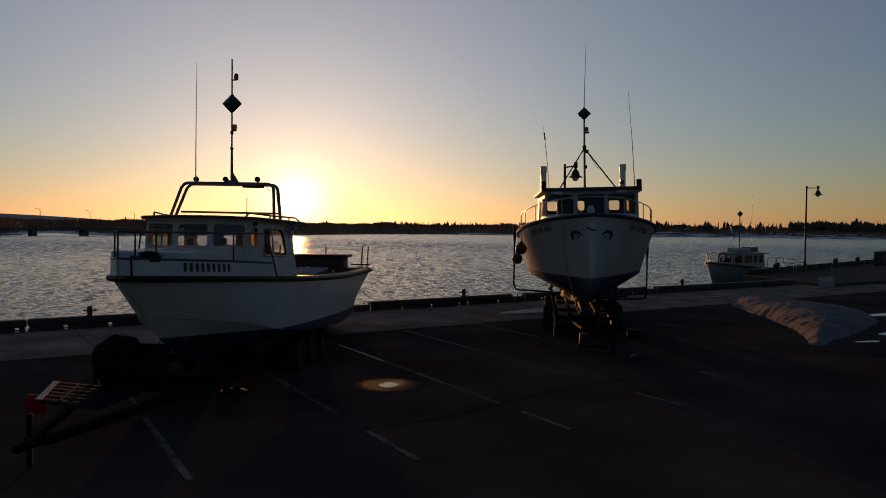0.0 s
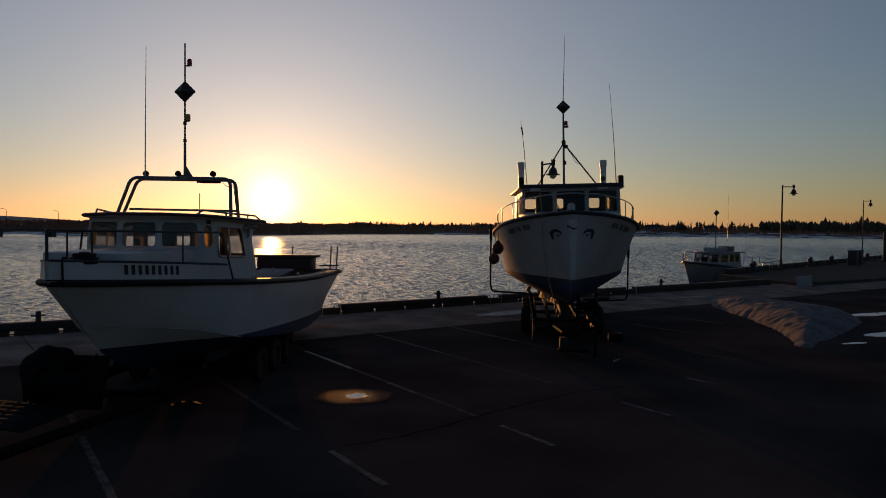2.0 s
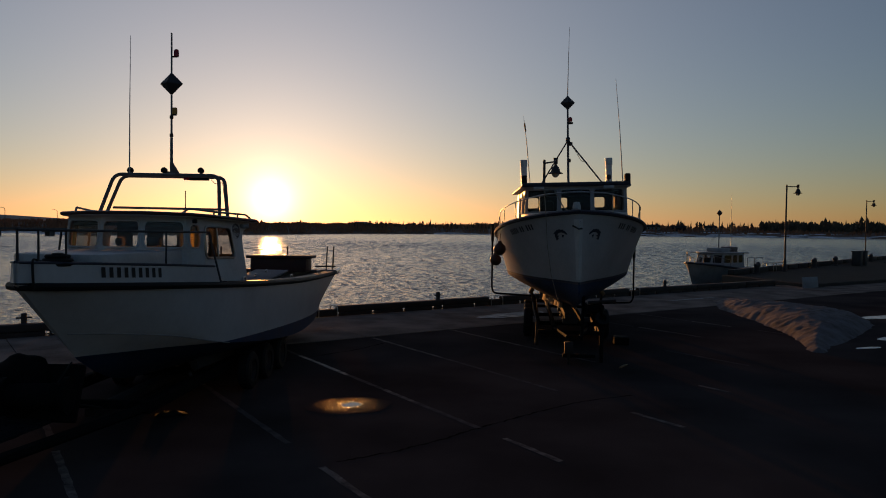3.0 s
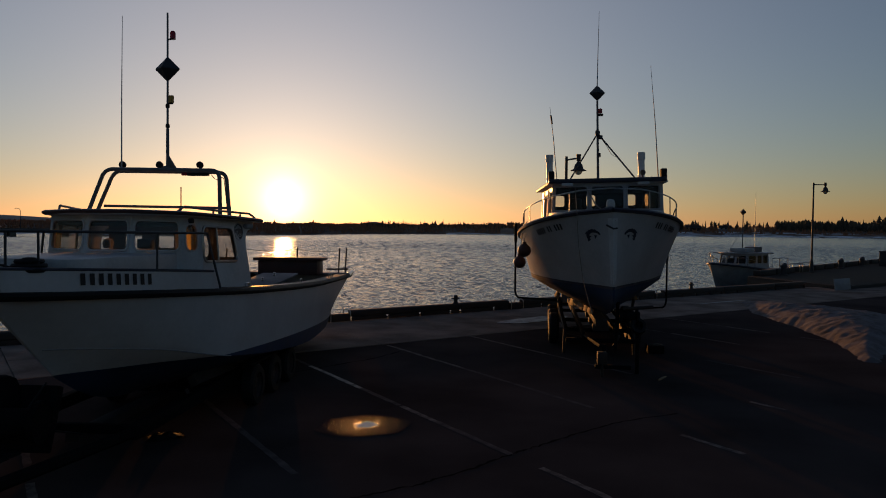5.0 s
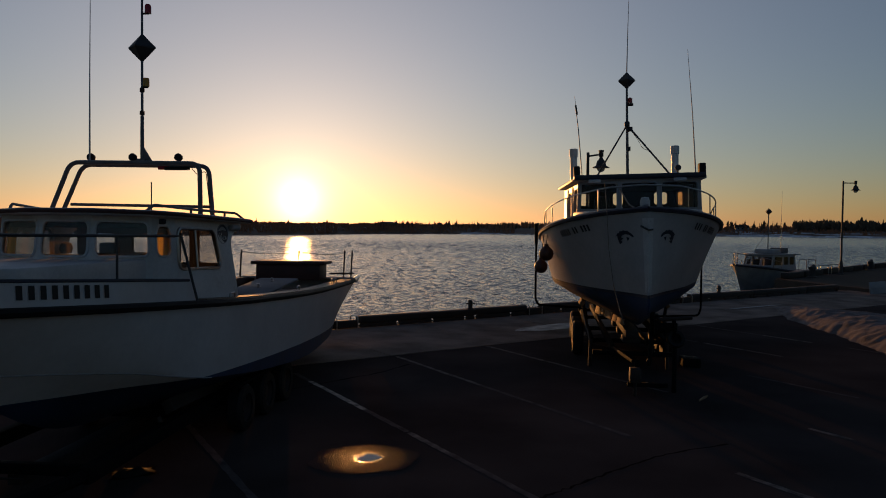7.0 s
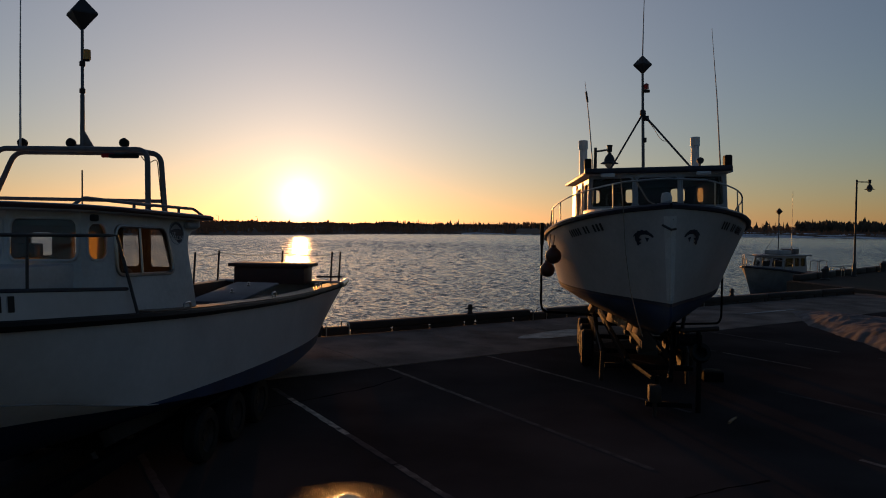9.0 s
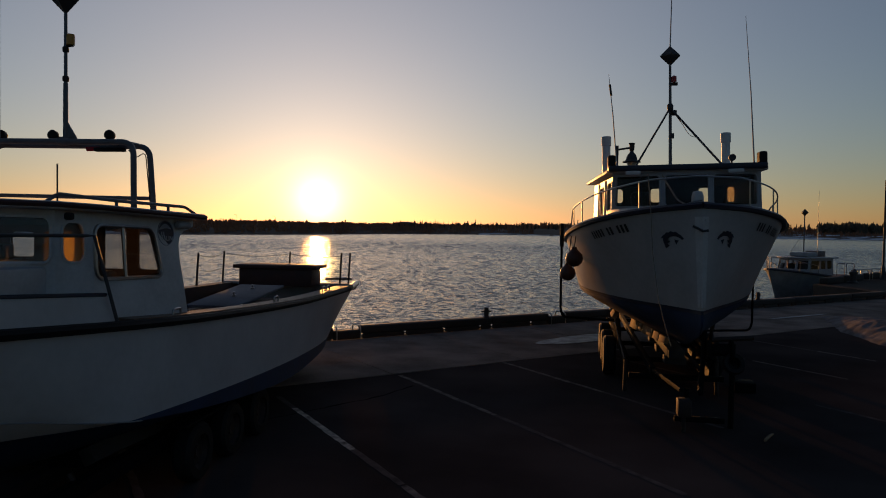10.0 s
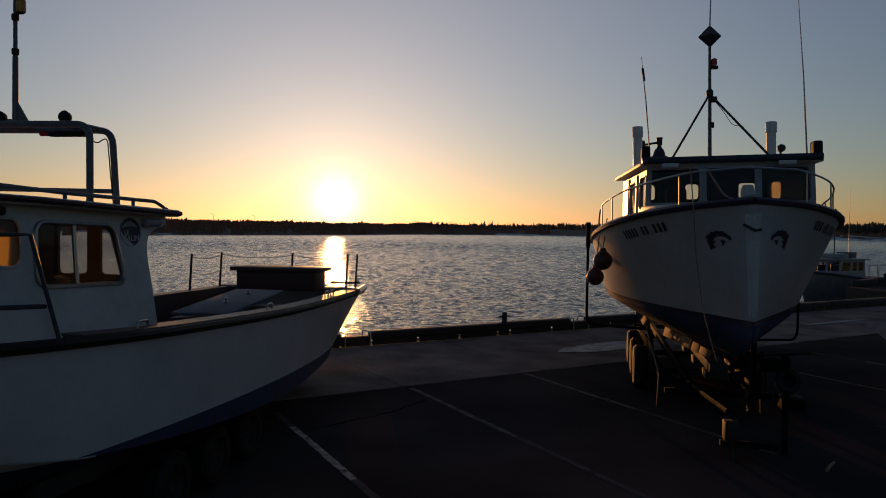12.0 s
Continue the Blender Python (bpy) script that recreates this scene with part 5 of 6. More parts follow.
def pier():
    """The raised pier that runs out from the end of the quay, with kerb blocks, bollards and ladders."""
    root = thing("pier", pose(0, 0, 0), "raised concrete pier with a dark timber face", "pier", kind="structure")
    outline = [(21.3, 42.03), (130, 117.5), (130, 168.1), (19.4, 49.5)]
    part("pier_deck", prism(outline, -3.5, 0.2), M["pier_top"], root, smooth=0)
    face = moved(box(0, 132, -0.08, -0.004, 0.02, 0.19), pose(21.3, 42.03, 0, 0, 0, 34.75))
    part("pier_face", face, M["timber"], root, smooth=0)
    part("pier_face", moved(box(0, 7.7, 0.004, 0.08, -1.6, 0.19), pose(21.3, 42.03, 0, 0, 0, 104.3)), M["timber"], root, smooth=0)
    edge = pose(19.4, 49.5, 0.2, 0, 0, 47.0)
    random.seed(12)
    u = 0.6
    while u < 90:
        ln = random.choice((2.2, 2.9, 3.4))
        part("pier_kerb", moved(box(u, u + ln, -0.5, -0.06, 0.0, 0.36, 0.05), edge), M["timber"], root)
        u += ln + random.choice((0.2, 0.35, 0.9))
    for k, u in enumerate((3.54, 16.7, 22.95, 36.0)):
        b = thing("horn_bollard", edge @ pose(u, -0.95, 0), "dark cast-iron horn bollard on the pier", "bollard", group="pier bollards")
        part("body", lathe([(0.3, 0), (0.3, 0.05), (0.19, 0.08), (0.17, 0.46), (0.22, 0.54), (0.21, 0.66), (0, 0.7)], 14), M["dark_steel"], b)
        part("horn", tube(rounded([(-0.05, 0, 0.55), (0.25, 0, 0.72), (0.5, 0, 0.55)], 0.15), [0.16, 0.16, 0.15, 0.15, 0.14, 0.13, 0.12, 0.1], 8), M["dark_steel"], b)
    for u in (8.3, 10.5):
        lad = thing("pier_ladder", edge @ pose(u, 0, 0), "thin steel ladder hoops at the pier edge", "ladder", group="pier ladders")
        for x in (-0.3, 0.3):
            part("grab_rail", tube(rounded([(x, -0.6, 0), (x, -0.6, 0.6), (x, 0.1, 0.6), (x, 0.1, -1.5)], 0.15), 0.025, 6), M["steel"], lad)
        for k in range(4):
            part("rung", tube([(-0.3, 0.1, 0.2 - 0.35 * k), (0.3, 0.1, 0.2 - 0.35 * k)], 0.015, 6), M["steel"], lad)
    for u in (24.2, 26.0):
        ped = thing("service_pedestal", edge @ pose(u, -2.4, 0), "dark rectangular service pedestal on the pier", "pedestal", group="pier pedestals")
        part("body", box(-0.4, 0.4, -0.35, 0.35, 0, 1.2, 0.03), M["dark_steel"], ped)
        part("cap", box(-0.46, 0.46, -0.4, 0.4, 1.204, 1.3, 0.03), M["dark_steel"], ped)
    pile = thing("mooring_pile", edge @ pose(33.9, -3.0, 0), "thick dark timber mooring pile on the pier", "pile")
    part("shaft", lathe([(0.24, 0), (0.24, 2.9), (0.2, 3.0), (0, 3.02)], 12), M["timber"], pile)
    part("base_plate", box(-0.4, 0.4, -0.4, 0.4, 0.0, 0.1, 0.01), M["dark_steel"], pile)
    sign = thing("white_board", pose(21.3, 41.85, 0.0, -6, 0, 34.75), "plain white board leaning on the pier face", "board")
    part("board", box(-0.78, 0.78, -0.04, 0.04, 0.0, 0.62, 0.01), M["grey"], sign)
    part("batten", box(-0.72, 0.72, -0.07, -0.042, 0.28, 0.34, 0.005), M["grey"], sign)


pier()


def apron():
    random.seed(3)
    root = thing("apron", WHARF, "weathered concrete apron of large slabs beside the quay", "pavement", kind="structure")
    u = -60.0
    while u < 60:
        w = random.choice((3.6, 4.2, 4.8))
        for v0, v1 in ((-4.9, -2.55), (-2.55, -0.2)):
            h = random.uniform(-0.006, 0.006)
            part("slab", box(u + 0.012, u + w - 0.012, v0 + 0.01, v1 - 0.01, -0.15, 0.012 + h, 0.008), M["concrete"], root, smooth=0)
        u += w


apron()


def snow_bank():
    """A ploughed heap of dirty snow, lumpy, with a long tail towards the quay."""
    foot = [(13.0, 35.2), (11.7, 30.5), (11.4, 26.0), (11.0, 23.2), (10.1, 20.3), (10.5, 20.0), (11.4, 21.3), (12.5, 22.4), (13.7, 23.8), (15.3, 25.8), (16.2, 28.0), (15.8, 31.0)]

    def inside(x, y):
        """Distance to the foot of the heap, negative outside."""
        best, hit = 1e9, False
        for (x0, y0), (x1, y1) in zip(foot, foot[1:] + foot[:1]):
            dx, dy = x1 - x0, y1 - y0
            t = max(0, min(1, ((x - x0) * dx + (y - y0) * dy) / (dx * dx + dy * dy)))
            best = min(best, math.hypot(x - x0 - t * dx, y - y0 - t * dy))
            if (y0 > y) != (y1 > y) and x < dx * (y - y0) / dy + x0:
                hit = not hit
        return best if hit else -best

    bm = bmesh.new()
    grid = {}
    n, m = 110, 200
    for i in range(n + 1):
        for j in range(m + 1):
            x, y = 9.6 + 6.8 * i / n, 19.5 + 16.2 * j / m
            q = Vector((x, y, 0))
            d = inside(x, y) - 0.05 + 0.07 * noise.noise(q * 0.8) + 0.08 * noise.noise(q * 3.5)
            h = 0.0
            if d > 0:
                crest = curve_at([(19.5, 0.28), (21.5, 0.48), (24.0, 0.62), (27.0, 0.64), (31.0, 0.5), (35.2, 0.2)], y)
                h = crest * (1 - math.exp(-1.3 * math.tanh(d / 1.3) / 0.7))
                h *= (1 + 0.2 * noise.noise(q * 0.5) + 0.1 * noise.noise(q * 1.3)) * (0.55 + 0.45 * min(1, max(0, (16.6 - x) / 4.0)))
                crust = 1 - abs(noise.noise(q * 2.3 + Vector((3, 1, 4))))
                h += min(1, d * 1.6) * (0.04 * crust ** 6 + 0.012 * noise.noise(q * 2.6) + 0.008 * noise.noise(q * 8.3))
            grid[i, j] = bm.verts.new((x, y, h - 0.03))
    for i in range(n):
        for j in range(m):
            q = (grid[i, j], grid[i + 1, j], grid[i + 1, j + 1], grid[i, j + 1])
            if max(v.co.z for v in q) > -0.02:
                bm.faces.new(q)
    for v in [v for v in bm.verts if not v.link_faces]:
        bm.verts.remove(v)
    part("snow_bank", bm, M["snow"], label="heap of dirty crusted ploughed snow on asphalt", category="snow bank", smooth=80)


snow_bank()


def flat_patch(name, centre, rx, ry, turn, mat, label, category, seed, z=0.006):
    random.seed(seed)
    bm = bmesh.new()
    k = 40
    vs = []
    for i in range(k):
        a = i * math.tau / k
        r = 1 + 0.22 * noise.noise(Vector((math.cos(a) * 1.3 + seed, math.sin(a) * 1.3, seed))) + 0.1 * noise.noise(Vector((math.cos(a) * 4, math.sin(a) * 4, seed)))
        vs.append(bm.verts.new((rx * r * math.cos(a), ry * r * math.sin(a), 0)))
    bm.faces.new(vs)
    ob = part(name, bm, mat, label=label, category=category, kind="structure", smooth=0)
    ob.matrix_world = pose(*centre, z, 0, 0, turn)
    return ob


flat_patch("ice_patch", (3.1, 27.5), 1.6, 0.5, 42, M["meltice"], "thin patch of wet ice on the apron", "ice", 2, 0.03)
flat_patch("ice_patch", (12.0, 34.3), 1.9, 0.11, 35, M["meltice"], "thin strip of ice along the apron", "ice", 5, 0.03)
flat_patch("snow_patch", (14.5, 23.0), 1.25, 0.42, 24, M["ice"], "flat patch of melting snow on asphalt", "snow", 8)
flat_patch("snow_patch", (17.2, 28.4), 1.6, 0.35, 25, M["ice"], "flat patch of melting snow on asphalt", "snow", 9)
flat_patch("snow_patch", (12.2, 21.1), 0.45, 0.12, 20, M["ice"], "small patch of melting snow on asphalt", "snow", 11)
flat_patch("puddle", (-1.12, 14.15), 0.74, 0.62, 0, M["puddle"], "shallow puddle with a gritty wet rim on asphalt", "puddle", 14)


def bearing(az, d, z=0.0):
    return Vector((d * math.sin(radians(az)), d * math.cos(radians(az)), z))


SHORE = [(-80, 330), (-50, 310), (-34, 300), (-32.4, 325), (-31, 390), (-28.4, 395), (-27, 330), (-25, 312), (-13, 370), (-6, 465), (0, 510), (4, 520), (8, 500), (12, 520), (20, 590), (30, 620), (60, 560), (90, 500)]


def bank_height(az, step):
    """Height of the far bank that many metres inland of the shoreline."""
    rise = 6.4 + 0.8 * min(1, max(0, (az + 13) / 12))
    z = WATER_Z + rise * (1 - math.exp(-step / 55.0)) + 0.9 * noise.noise(Vector((az * 0.35, step * 0.02, 3)))
    return z


def far_bank():
    bm = bmesh.new()
    rows = []
    n = 300
    for i in range(n + 1):
        az = -80 + 170 * i / n
        d = curve_at(SHORE, az) + 6 * noise.noise(Vector((az * 0.8, 0, 0)))
        row = [bm.verts.new(bearing(az, d - 2, WATER_Z - 0.5))]
        for step in (1, 5, 14, 30, 60, 110, 200, 800, 3200):
            row.append(bm.verts.new(bearing(az, d + step, bank_height(az, step))))
        rows.append(row)
    for a, b in zip(rows, rows[1:]):
        for k in range(len(a) - 1):
            bm.faces.new((a[k], b[k], b[k + 1], a[k + 1]))
    part("far_bank", bm, M["land"], label="low dark far bank of the estuary", category="shore", kind="structure", smooth=60)
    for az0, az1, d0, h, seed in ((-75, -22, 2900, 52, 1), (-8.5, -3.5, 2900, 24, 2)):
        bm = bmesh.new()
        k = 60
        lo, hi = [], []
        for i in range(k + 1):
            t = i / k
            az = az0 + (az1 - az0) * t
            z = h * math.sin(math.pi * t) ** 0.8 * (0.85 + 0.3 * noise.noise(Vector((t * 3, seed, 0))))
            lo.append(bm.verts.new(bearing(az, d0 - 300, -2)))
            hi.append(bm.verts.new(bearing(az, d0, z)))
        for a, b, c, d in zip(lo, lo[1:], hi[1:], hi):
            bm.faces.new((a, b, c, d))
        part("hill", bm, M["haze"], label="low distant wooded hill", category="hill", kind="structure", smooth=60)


far_bank()


def woods(name, az0, az1, count, depth, height, seed, label, spruce_share=0.5, paint="leaf"):
    """A far wood: spruces of stacked jagged skirts and bare rounder crowns, joined into one sheet."""
    rng = random.Random(seed)
    verts, faces = [], []
    for _ in range(count):
        az = rng.uniform(az0, az1)
        step = rng.uniform(*depth)
        d = curve_at(SHORE, az) + step
        g = noise.noise(Vector((az * 0.9, seed, 0))) * 0.35 + 0.85
        h = rng.uniform(*height) * max(0.45, g)
        if rng.random() < 0.04:
            h *= 1.35
        base = bearing(az, d, bank_height(az, step) - 0.3)
        spruce = rng.random() < spruce_share
        r = h * (rng.uniform(0.12, 0.18) if spruce else rng.uniform(0.26, 0.4))
        tiers = 4 if spruce else 4
        for k in range(tiers):
            t = k / tiers
            z0, z1 = h * (0.04 + 0.8 * t), h * min(1, 0.05 + 0.85 * t + 0.36)
            rr = r * (1 - 0.78 * t) if spruce else r * (0.8, 1.0, 0.85, 0.5)[k]
            if not spruce:
                z1 = h * min(1.0, 0.3 + 0.25 * k)
            i0 = len(verts)
            sides = 7
            turn = rng.random() * 6
            for s in range(sides):
                a = turn + s * math.tau / sides
                q = rr * rng.uniform(0.6, 1.2)
                verts.append((base.x + q * math.cos(a), base.y + q * math.sin(a), base.z + z0 + rng.uniform(-0.05, 0.06) * h))
            verts.append((base.x + rng.uniform(-0.3, 0.3) * rr, base.y, base.z + z1))
            for s in range(sides):
                faces.append((i0 + s, i0 + (s + 1) % sides, i0 + sides))
    me = bpy.data.meshes.new(name)
    me.from_pydata(verts, [], faces)
    me.materials.append(M[paint])
    tagged(new(name, me), label, "trees", kind="stuff")


woods("far_woods", -75, 4, 11000, (6, 120), (1.6, 2.7), 3, "dark brown far belt of low bare woods", 0.15, "brush")
woods("far_woods", -7, 6, 300, (40, 120), (3, 5), 4, "taller spruces on the far ridge", 0.9)
woods("far_woods", 3, 24, 900, (50, 140), (2.4, 5.0), 5, "thin bare trees among the far houses", 0.2, "brush")
woods("far_woods", 14, 24, 60, (60, 140), (6.0, 9.5), 6, "scattered dark trees among the far houses", 0.6)
woods("far_woods", 24, 62, 3000, (55, 150), (4.5, 10.5), 8, "dark spruces on the nearer far bank", 0.3)
woods("far_woods", 8, 60, 1500, (15, 60), (1.5, 3.4), 9, "low scrub on the far bank", 0.05, "brush")


def far_details():
    rng = random.Random(21)
    # tall road lamps on the far causeway
    for az, d in ((-30.5, 404), (-27.4, 440), (-24.5, 480), (-21.6, 525), (-18.7, 575), (-15.9, 630)):
        p = bearing(az, d, 0)
        lp = thing("road_lamp", pose(p.x, p.y, 0.5, 0, 0, -az + 180), "tall bent-arm road lamp on the far bank", "street lamp", group="far road lamps")
        part("pole", tube([(0, 0, 0), (0, 0, 8.6), (0.2, 0, 9.2), (0.8, 0, 9.6), (1.8, 0, 9.7)], [0.16, 0.12, 0.1, 0.09, 0.08], 6), M["dark_steel"], lp)
        part("head", box(1.7, 2.4, -0.15, 0.15, 9.58, 9.75, 0.04), M["dark_steel"], lp)
    # low bridge over the inlet
    br = thing("bridge", pose(0, 0, 0), "low grey road bridge across the inlet", "bridge")
    a, b = bearing(-34, 299, 0.7), bearing(-25, 311, 0.8)
    d = (b - a)
    m = Matrix.Translation(a) @ Matrix.Rotation(math.atan2(d.y, d.x), 4, "Z")
    part("deck", moved(box(0, d.length, -3, 3, -0.1, 0.3), m), M["stone"], br)
    part("parapet", moved(box(0, d.length, -3.2, -3.004, -0.1, 0.62), m), M["stone"], br)
    for k in range(2):
        x = d.length * (0.33 + 0.35 * k)
        part("pier_column", moved(box(x - 0.9, x + 0.9, -3, 3, -4, -0.104), m), M["stone"], br)
    # snow lying along the waterline and on the slopes
    for k in range(130):
        az = rng.choice((rng.uniform(9, 40), rng.uniform(9, 26), rng.uniform(9, 34), rng.uniform(-38, -26), rng.uniform(0, 9)))
        step = rng.choice((0.5, 2, 6, 14, 26)) if az > 8 else rng.choice((0.5, 1.5))
        dist = curve_at(SHORE, az) + step
        c = bearing(az, dist, bank_height(az, step) + 0.12)
        bm = bmesh.new()
        n = 14
        rx, ry = rng.uniform(5, 17), rng.uniform(1.5, 4.0)
        ring = []
        for i in range(n):
            t = i * math.tau / n
            q = rng.uniform(0.7, 1.15)
            x, y = rx * q * math.cos(t), ry * q * math.sin(t)
            ring.append(bm.verts.new((x, y, 0.02 * y + rng.uniform(-0.05, 0.05))))
        top = bm.verts.new((0, 0, rng.uniform(0.3, 0.6)))
        for i in range(n):
            bm.faces.new((ring[i], ring[(i + 1) % n], top))
        moved(bm, pose(c.x, c.y, c.z, 4, 0, -az))
        part("snow_patch", bm, M["farsnow"], label="patch of old snow on the far bank", category="snow", kind="structure", smooth=60)
    # houses on the right-hand bank
    for az, dd, w, dep, h, turn, wall in ((14.6, 62, 8, 7, 2.2, 10, "stone"), (16.6, 58, 9, 7, 2.3, -12, "grey"), (18.4, 60, 12, 8, 2.3, 4, "maroon"), (20.6, 58, 10, 7, 2.2, 14, "grey")):
        p = bearing(az, curve_at(SHORE, az) + dd, 0)
        z = bank_height(az, dd)
        hs = thing("house", pose(p.x, p.y, z - 0.3, 0, 0, -az + turn), "small far house with a dark pitched roof", "house", group="far houses")
        part("wall", box(-w / 2, w / 2, -dep / 2, dep / 2, 0, h + 0.3), M[wall], hs, smooth=0)
        rf = bmesh.new()
        e = 0.5
        v = [rf.verts.new(q) for q in ((-w / 2 - e, -dep / 2 - e, h + 0.3), (w / 2 + e, -dep / 2 - e, h + 0.3), (w / 2 + e, dep / 2 + e, h + 0.3), (-w / 2 - e, dep / 2 + e, h + 0.3), (-w / 2 - e, 0, h + 2.4), (w / 2 + e, 0, h + 2.4))]
        for f in ((0, 1, 5, 4), (2, 3, 4, 5), (0, 4, 3), (1, 2, 5), (0, 3, 2, 1)):
            rf.faces.new([v[i] for i in f])
        part("roof", rf, M["black"], hs, smooth=0)
        for k in range(3):
            x = -w / 2 + w * (k + 0.5) / 3
            part("window", box(x - 0.6, x + 0.6, -dep / 2 - 0.06, -dep / 2 - 0.004, 1.2, 2.3), M["black"], hs, smooth=0)
        part("chimney", box(w / 4 - 0.3, w / 4 + 0.3, 0.4, 1.0, h + 1.4, h + 3.2), M["stone"], hs, smooth=0)


far_details()


# ---- trailers under the two stored boats ----


def wheel(parent, x, y, r=0.42, w=0.24, mat_rim="rust"):
    t = part("wheel", moved(lathe([(r * 0.6, -w / 2), (r * 0.9, -w / 2), (r, -w * 0.32), (r, w * 0.32), (r * 0.9, w / 2), (r * 0.6, w / 2), (r * 0.56, 0), (r * 0.6, -w / 2)], 26), pose(x, y, r, 0, 90, 0)), M["black"], parent, "worn black trailer tyre")
    part("rim", moved(lathe([(0, -w * 0.2), (r * 0.2, -w * 0.3), (r * 0.25, -w * 0.1), (r * 0.5, -w * 0.12), (r * 0.6, -w * 0.4), (r * 0.6, w * 0.4), (r * 0.5, w * 0.12), (r * 0.25, w * 0.1), (r * 0.2, w * 0.3), (0, w * 0.2)], 20), pose(x, y, r, 0, 90, 0)), M[mat_rim], t)
    return t


def trailer_one():
    root = thing("boat_trailer", pose(-4.77, 9.9, 0, 0, 0, -3.7), "dark steel boat trailer with a planked drawbar", "trailer")
    for side in (1, -1):
        part("side_beam", box(side * 0.9 - 0.07, side * 0.9 + 0.07, 2.0, 9.3, 0.42, 0.6, 0.01), M["shade_black"], root)
        part("drawbar", tube([(side * 0.9, 2.1, 0.5), (side * 0.5, 0.2, 0.5), (side * 0.1, -1.35, 0.47)], 0.07, 6), M["shade_black"], root)
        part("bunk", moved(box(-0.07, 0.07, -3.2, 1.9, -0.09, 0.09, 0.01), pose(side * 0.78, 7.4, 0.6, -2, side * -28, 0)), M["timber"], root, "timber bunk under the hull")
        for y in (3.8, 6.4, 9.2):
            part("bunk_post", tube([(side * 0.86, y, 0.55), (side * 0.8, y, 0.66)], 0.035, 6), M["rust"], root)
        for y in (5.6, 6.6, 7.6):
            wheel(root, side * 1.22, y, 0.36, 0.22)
        part("mudguard", moved(box(-0.14, 0.14, 5.1, 8.1, 0.76, 0.8, 0.01), pose(side * 1.24, 0, 0)), M["shade_black"], root)
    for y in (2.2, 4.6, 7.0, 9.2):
        part("cross_beam", box(-0.9, 0.9, y - 0.05, y + 0.05, 0.44, 0.56, 0.01), M["shade_black"], root)
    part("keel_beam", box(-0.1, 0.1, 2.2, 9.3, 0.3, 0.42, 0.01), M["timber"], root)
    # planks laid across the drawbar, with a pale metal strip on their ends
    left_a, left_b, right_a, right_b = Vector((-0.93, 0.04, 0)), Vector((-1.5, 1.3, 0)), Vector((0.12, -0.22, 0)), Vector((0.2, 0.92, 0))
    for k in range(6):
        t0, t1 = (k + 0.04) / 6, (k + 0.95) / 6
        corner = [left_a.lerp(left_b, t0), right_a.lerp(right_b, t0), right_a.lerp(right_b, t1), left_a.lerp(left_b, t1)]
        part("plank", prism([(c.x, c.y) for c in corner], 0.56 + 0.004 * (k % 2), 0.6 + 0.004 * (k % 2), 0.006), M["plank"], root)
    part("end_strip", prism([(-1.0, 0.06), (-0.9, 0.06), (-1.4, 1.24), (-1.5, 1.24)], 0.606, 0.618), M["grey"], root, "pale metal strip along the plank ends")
    part("deck_batten", prism([(-0.62, 0.02), (-0.58, 0.02), (-0.95, 1.1), (-0.99, 1.1)], 0.608, 0.625), M["shade_black"], root)
    part("coupling", tube([(0, -1.35, 0.47), (0, -1.75, 0.47)], [0.08, 0.05], 8), M["shade_black"], root)
    part("jack_leg", tube([(-0.35, -1.0, 0.0), (-0.35, -1.0, 0.7)], 0.035, 8), M["shade_black"], root)
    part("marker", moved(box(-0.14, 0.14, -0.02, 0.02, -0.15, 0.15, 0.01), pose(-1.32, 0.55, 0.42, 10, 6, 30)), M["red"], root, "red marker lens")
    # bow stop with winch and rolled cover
    part("bow_stop", moved(box(-0.45, 0.45, -0.06, 0.06, 0.0, 0.75, 0.02), pose(0, 1.0, 0.55, -20, 0, 0)), M["shade_black"], root)
    part("winch_drum", moved(lathe([(0.0, -0.4), (0.24, -0.4), (0.24, -0.34), (0.16, -0.32), (0.16, 0.32), (0.24, 0.34), (0.24, 0.4), (0, 0.4)], 18), pose(0.1, 0.75, 0.95, 0, 90, 10)), M["shade_black"], root)
    part("winch_post", tube([(-0.85, 1.35, 0.55), (-0.83, 1.3, 1.1), (-0.76, 1.28, 1.16)], 0.035, 8), M["shade_black"], root)
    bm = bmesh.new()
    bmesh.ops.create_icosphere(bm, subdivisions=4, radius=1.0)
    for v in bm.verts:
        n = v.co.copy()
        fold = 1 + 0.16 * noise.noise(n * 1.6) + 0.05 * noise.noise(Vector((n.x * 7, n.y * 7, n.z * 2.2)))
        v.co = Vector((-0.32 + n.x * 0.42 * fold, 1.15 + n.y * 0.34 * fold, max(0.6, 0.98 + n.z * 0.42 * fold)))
    part("winch_cover", bm, M["shade_black"], root, "black tarpaulin bundled over the winch", smooth=60)
    part("strap", tube(rounded([(0.3, 1.2, 1.3), (0.2, 0.8, 0.9), (0.5, 1.6, 0.6)], 0.1), 0.012, 5), M["black"], root)
    part("hull_block", box(0.5, 0.72, 4.7, 4.9, 0.6, 0.78, 0.02), M["timber"], root, "dark block under the bilge")


trailer_one()


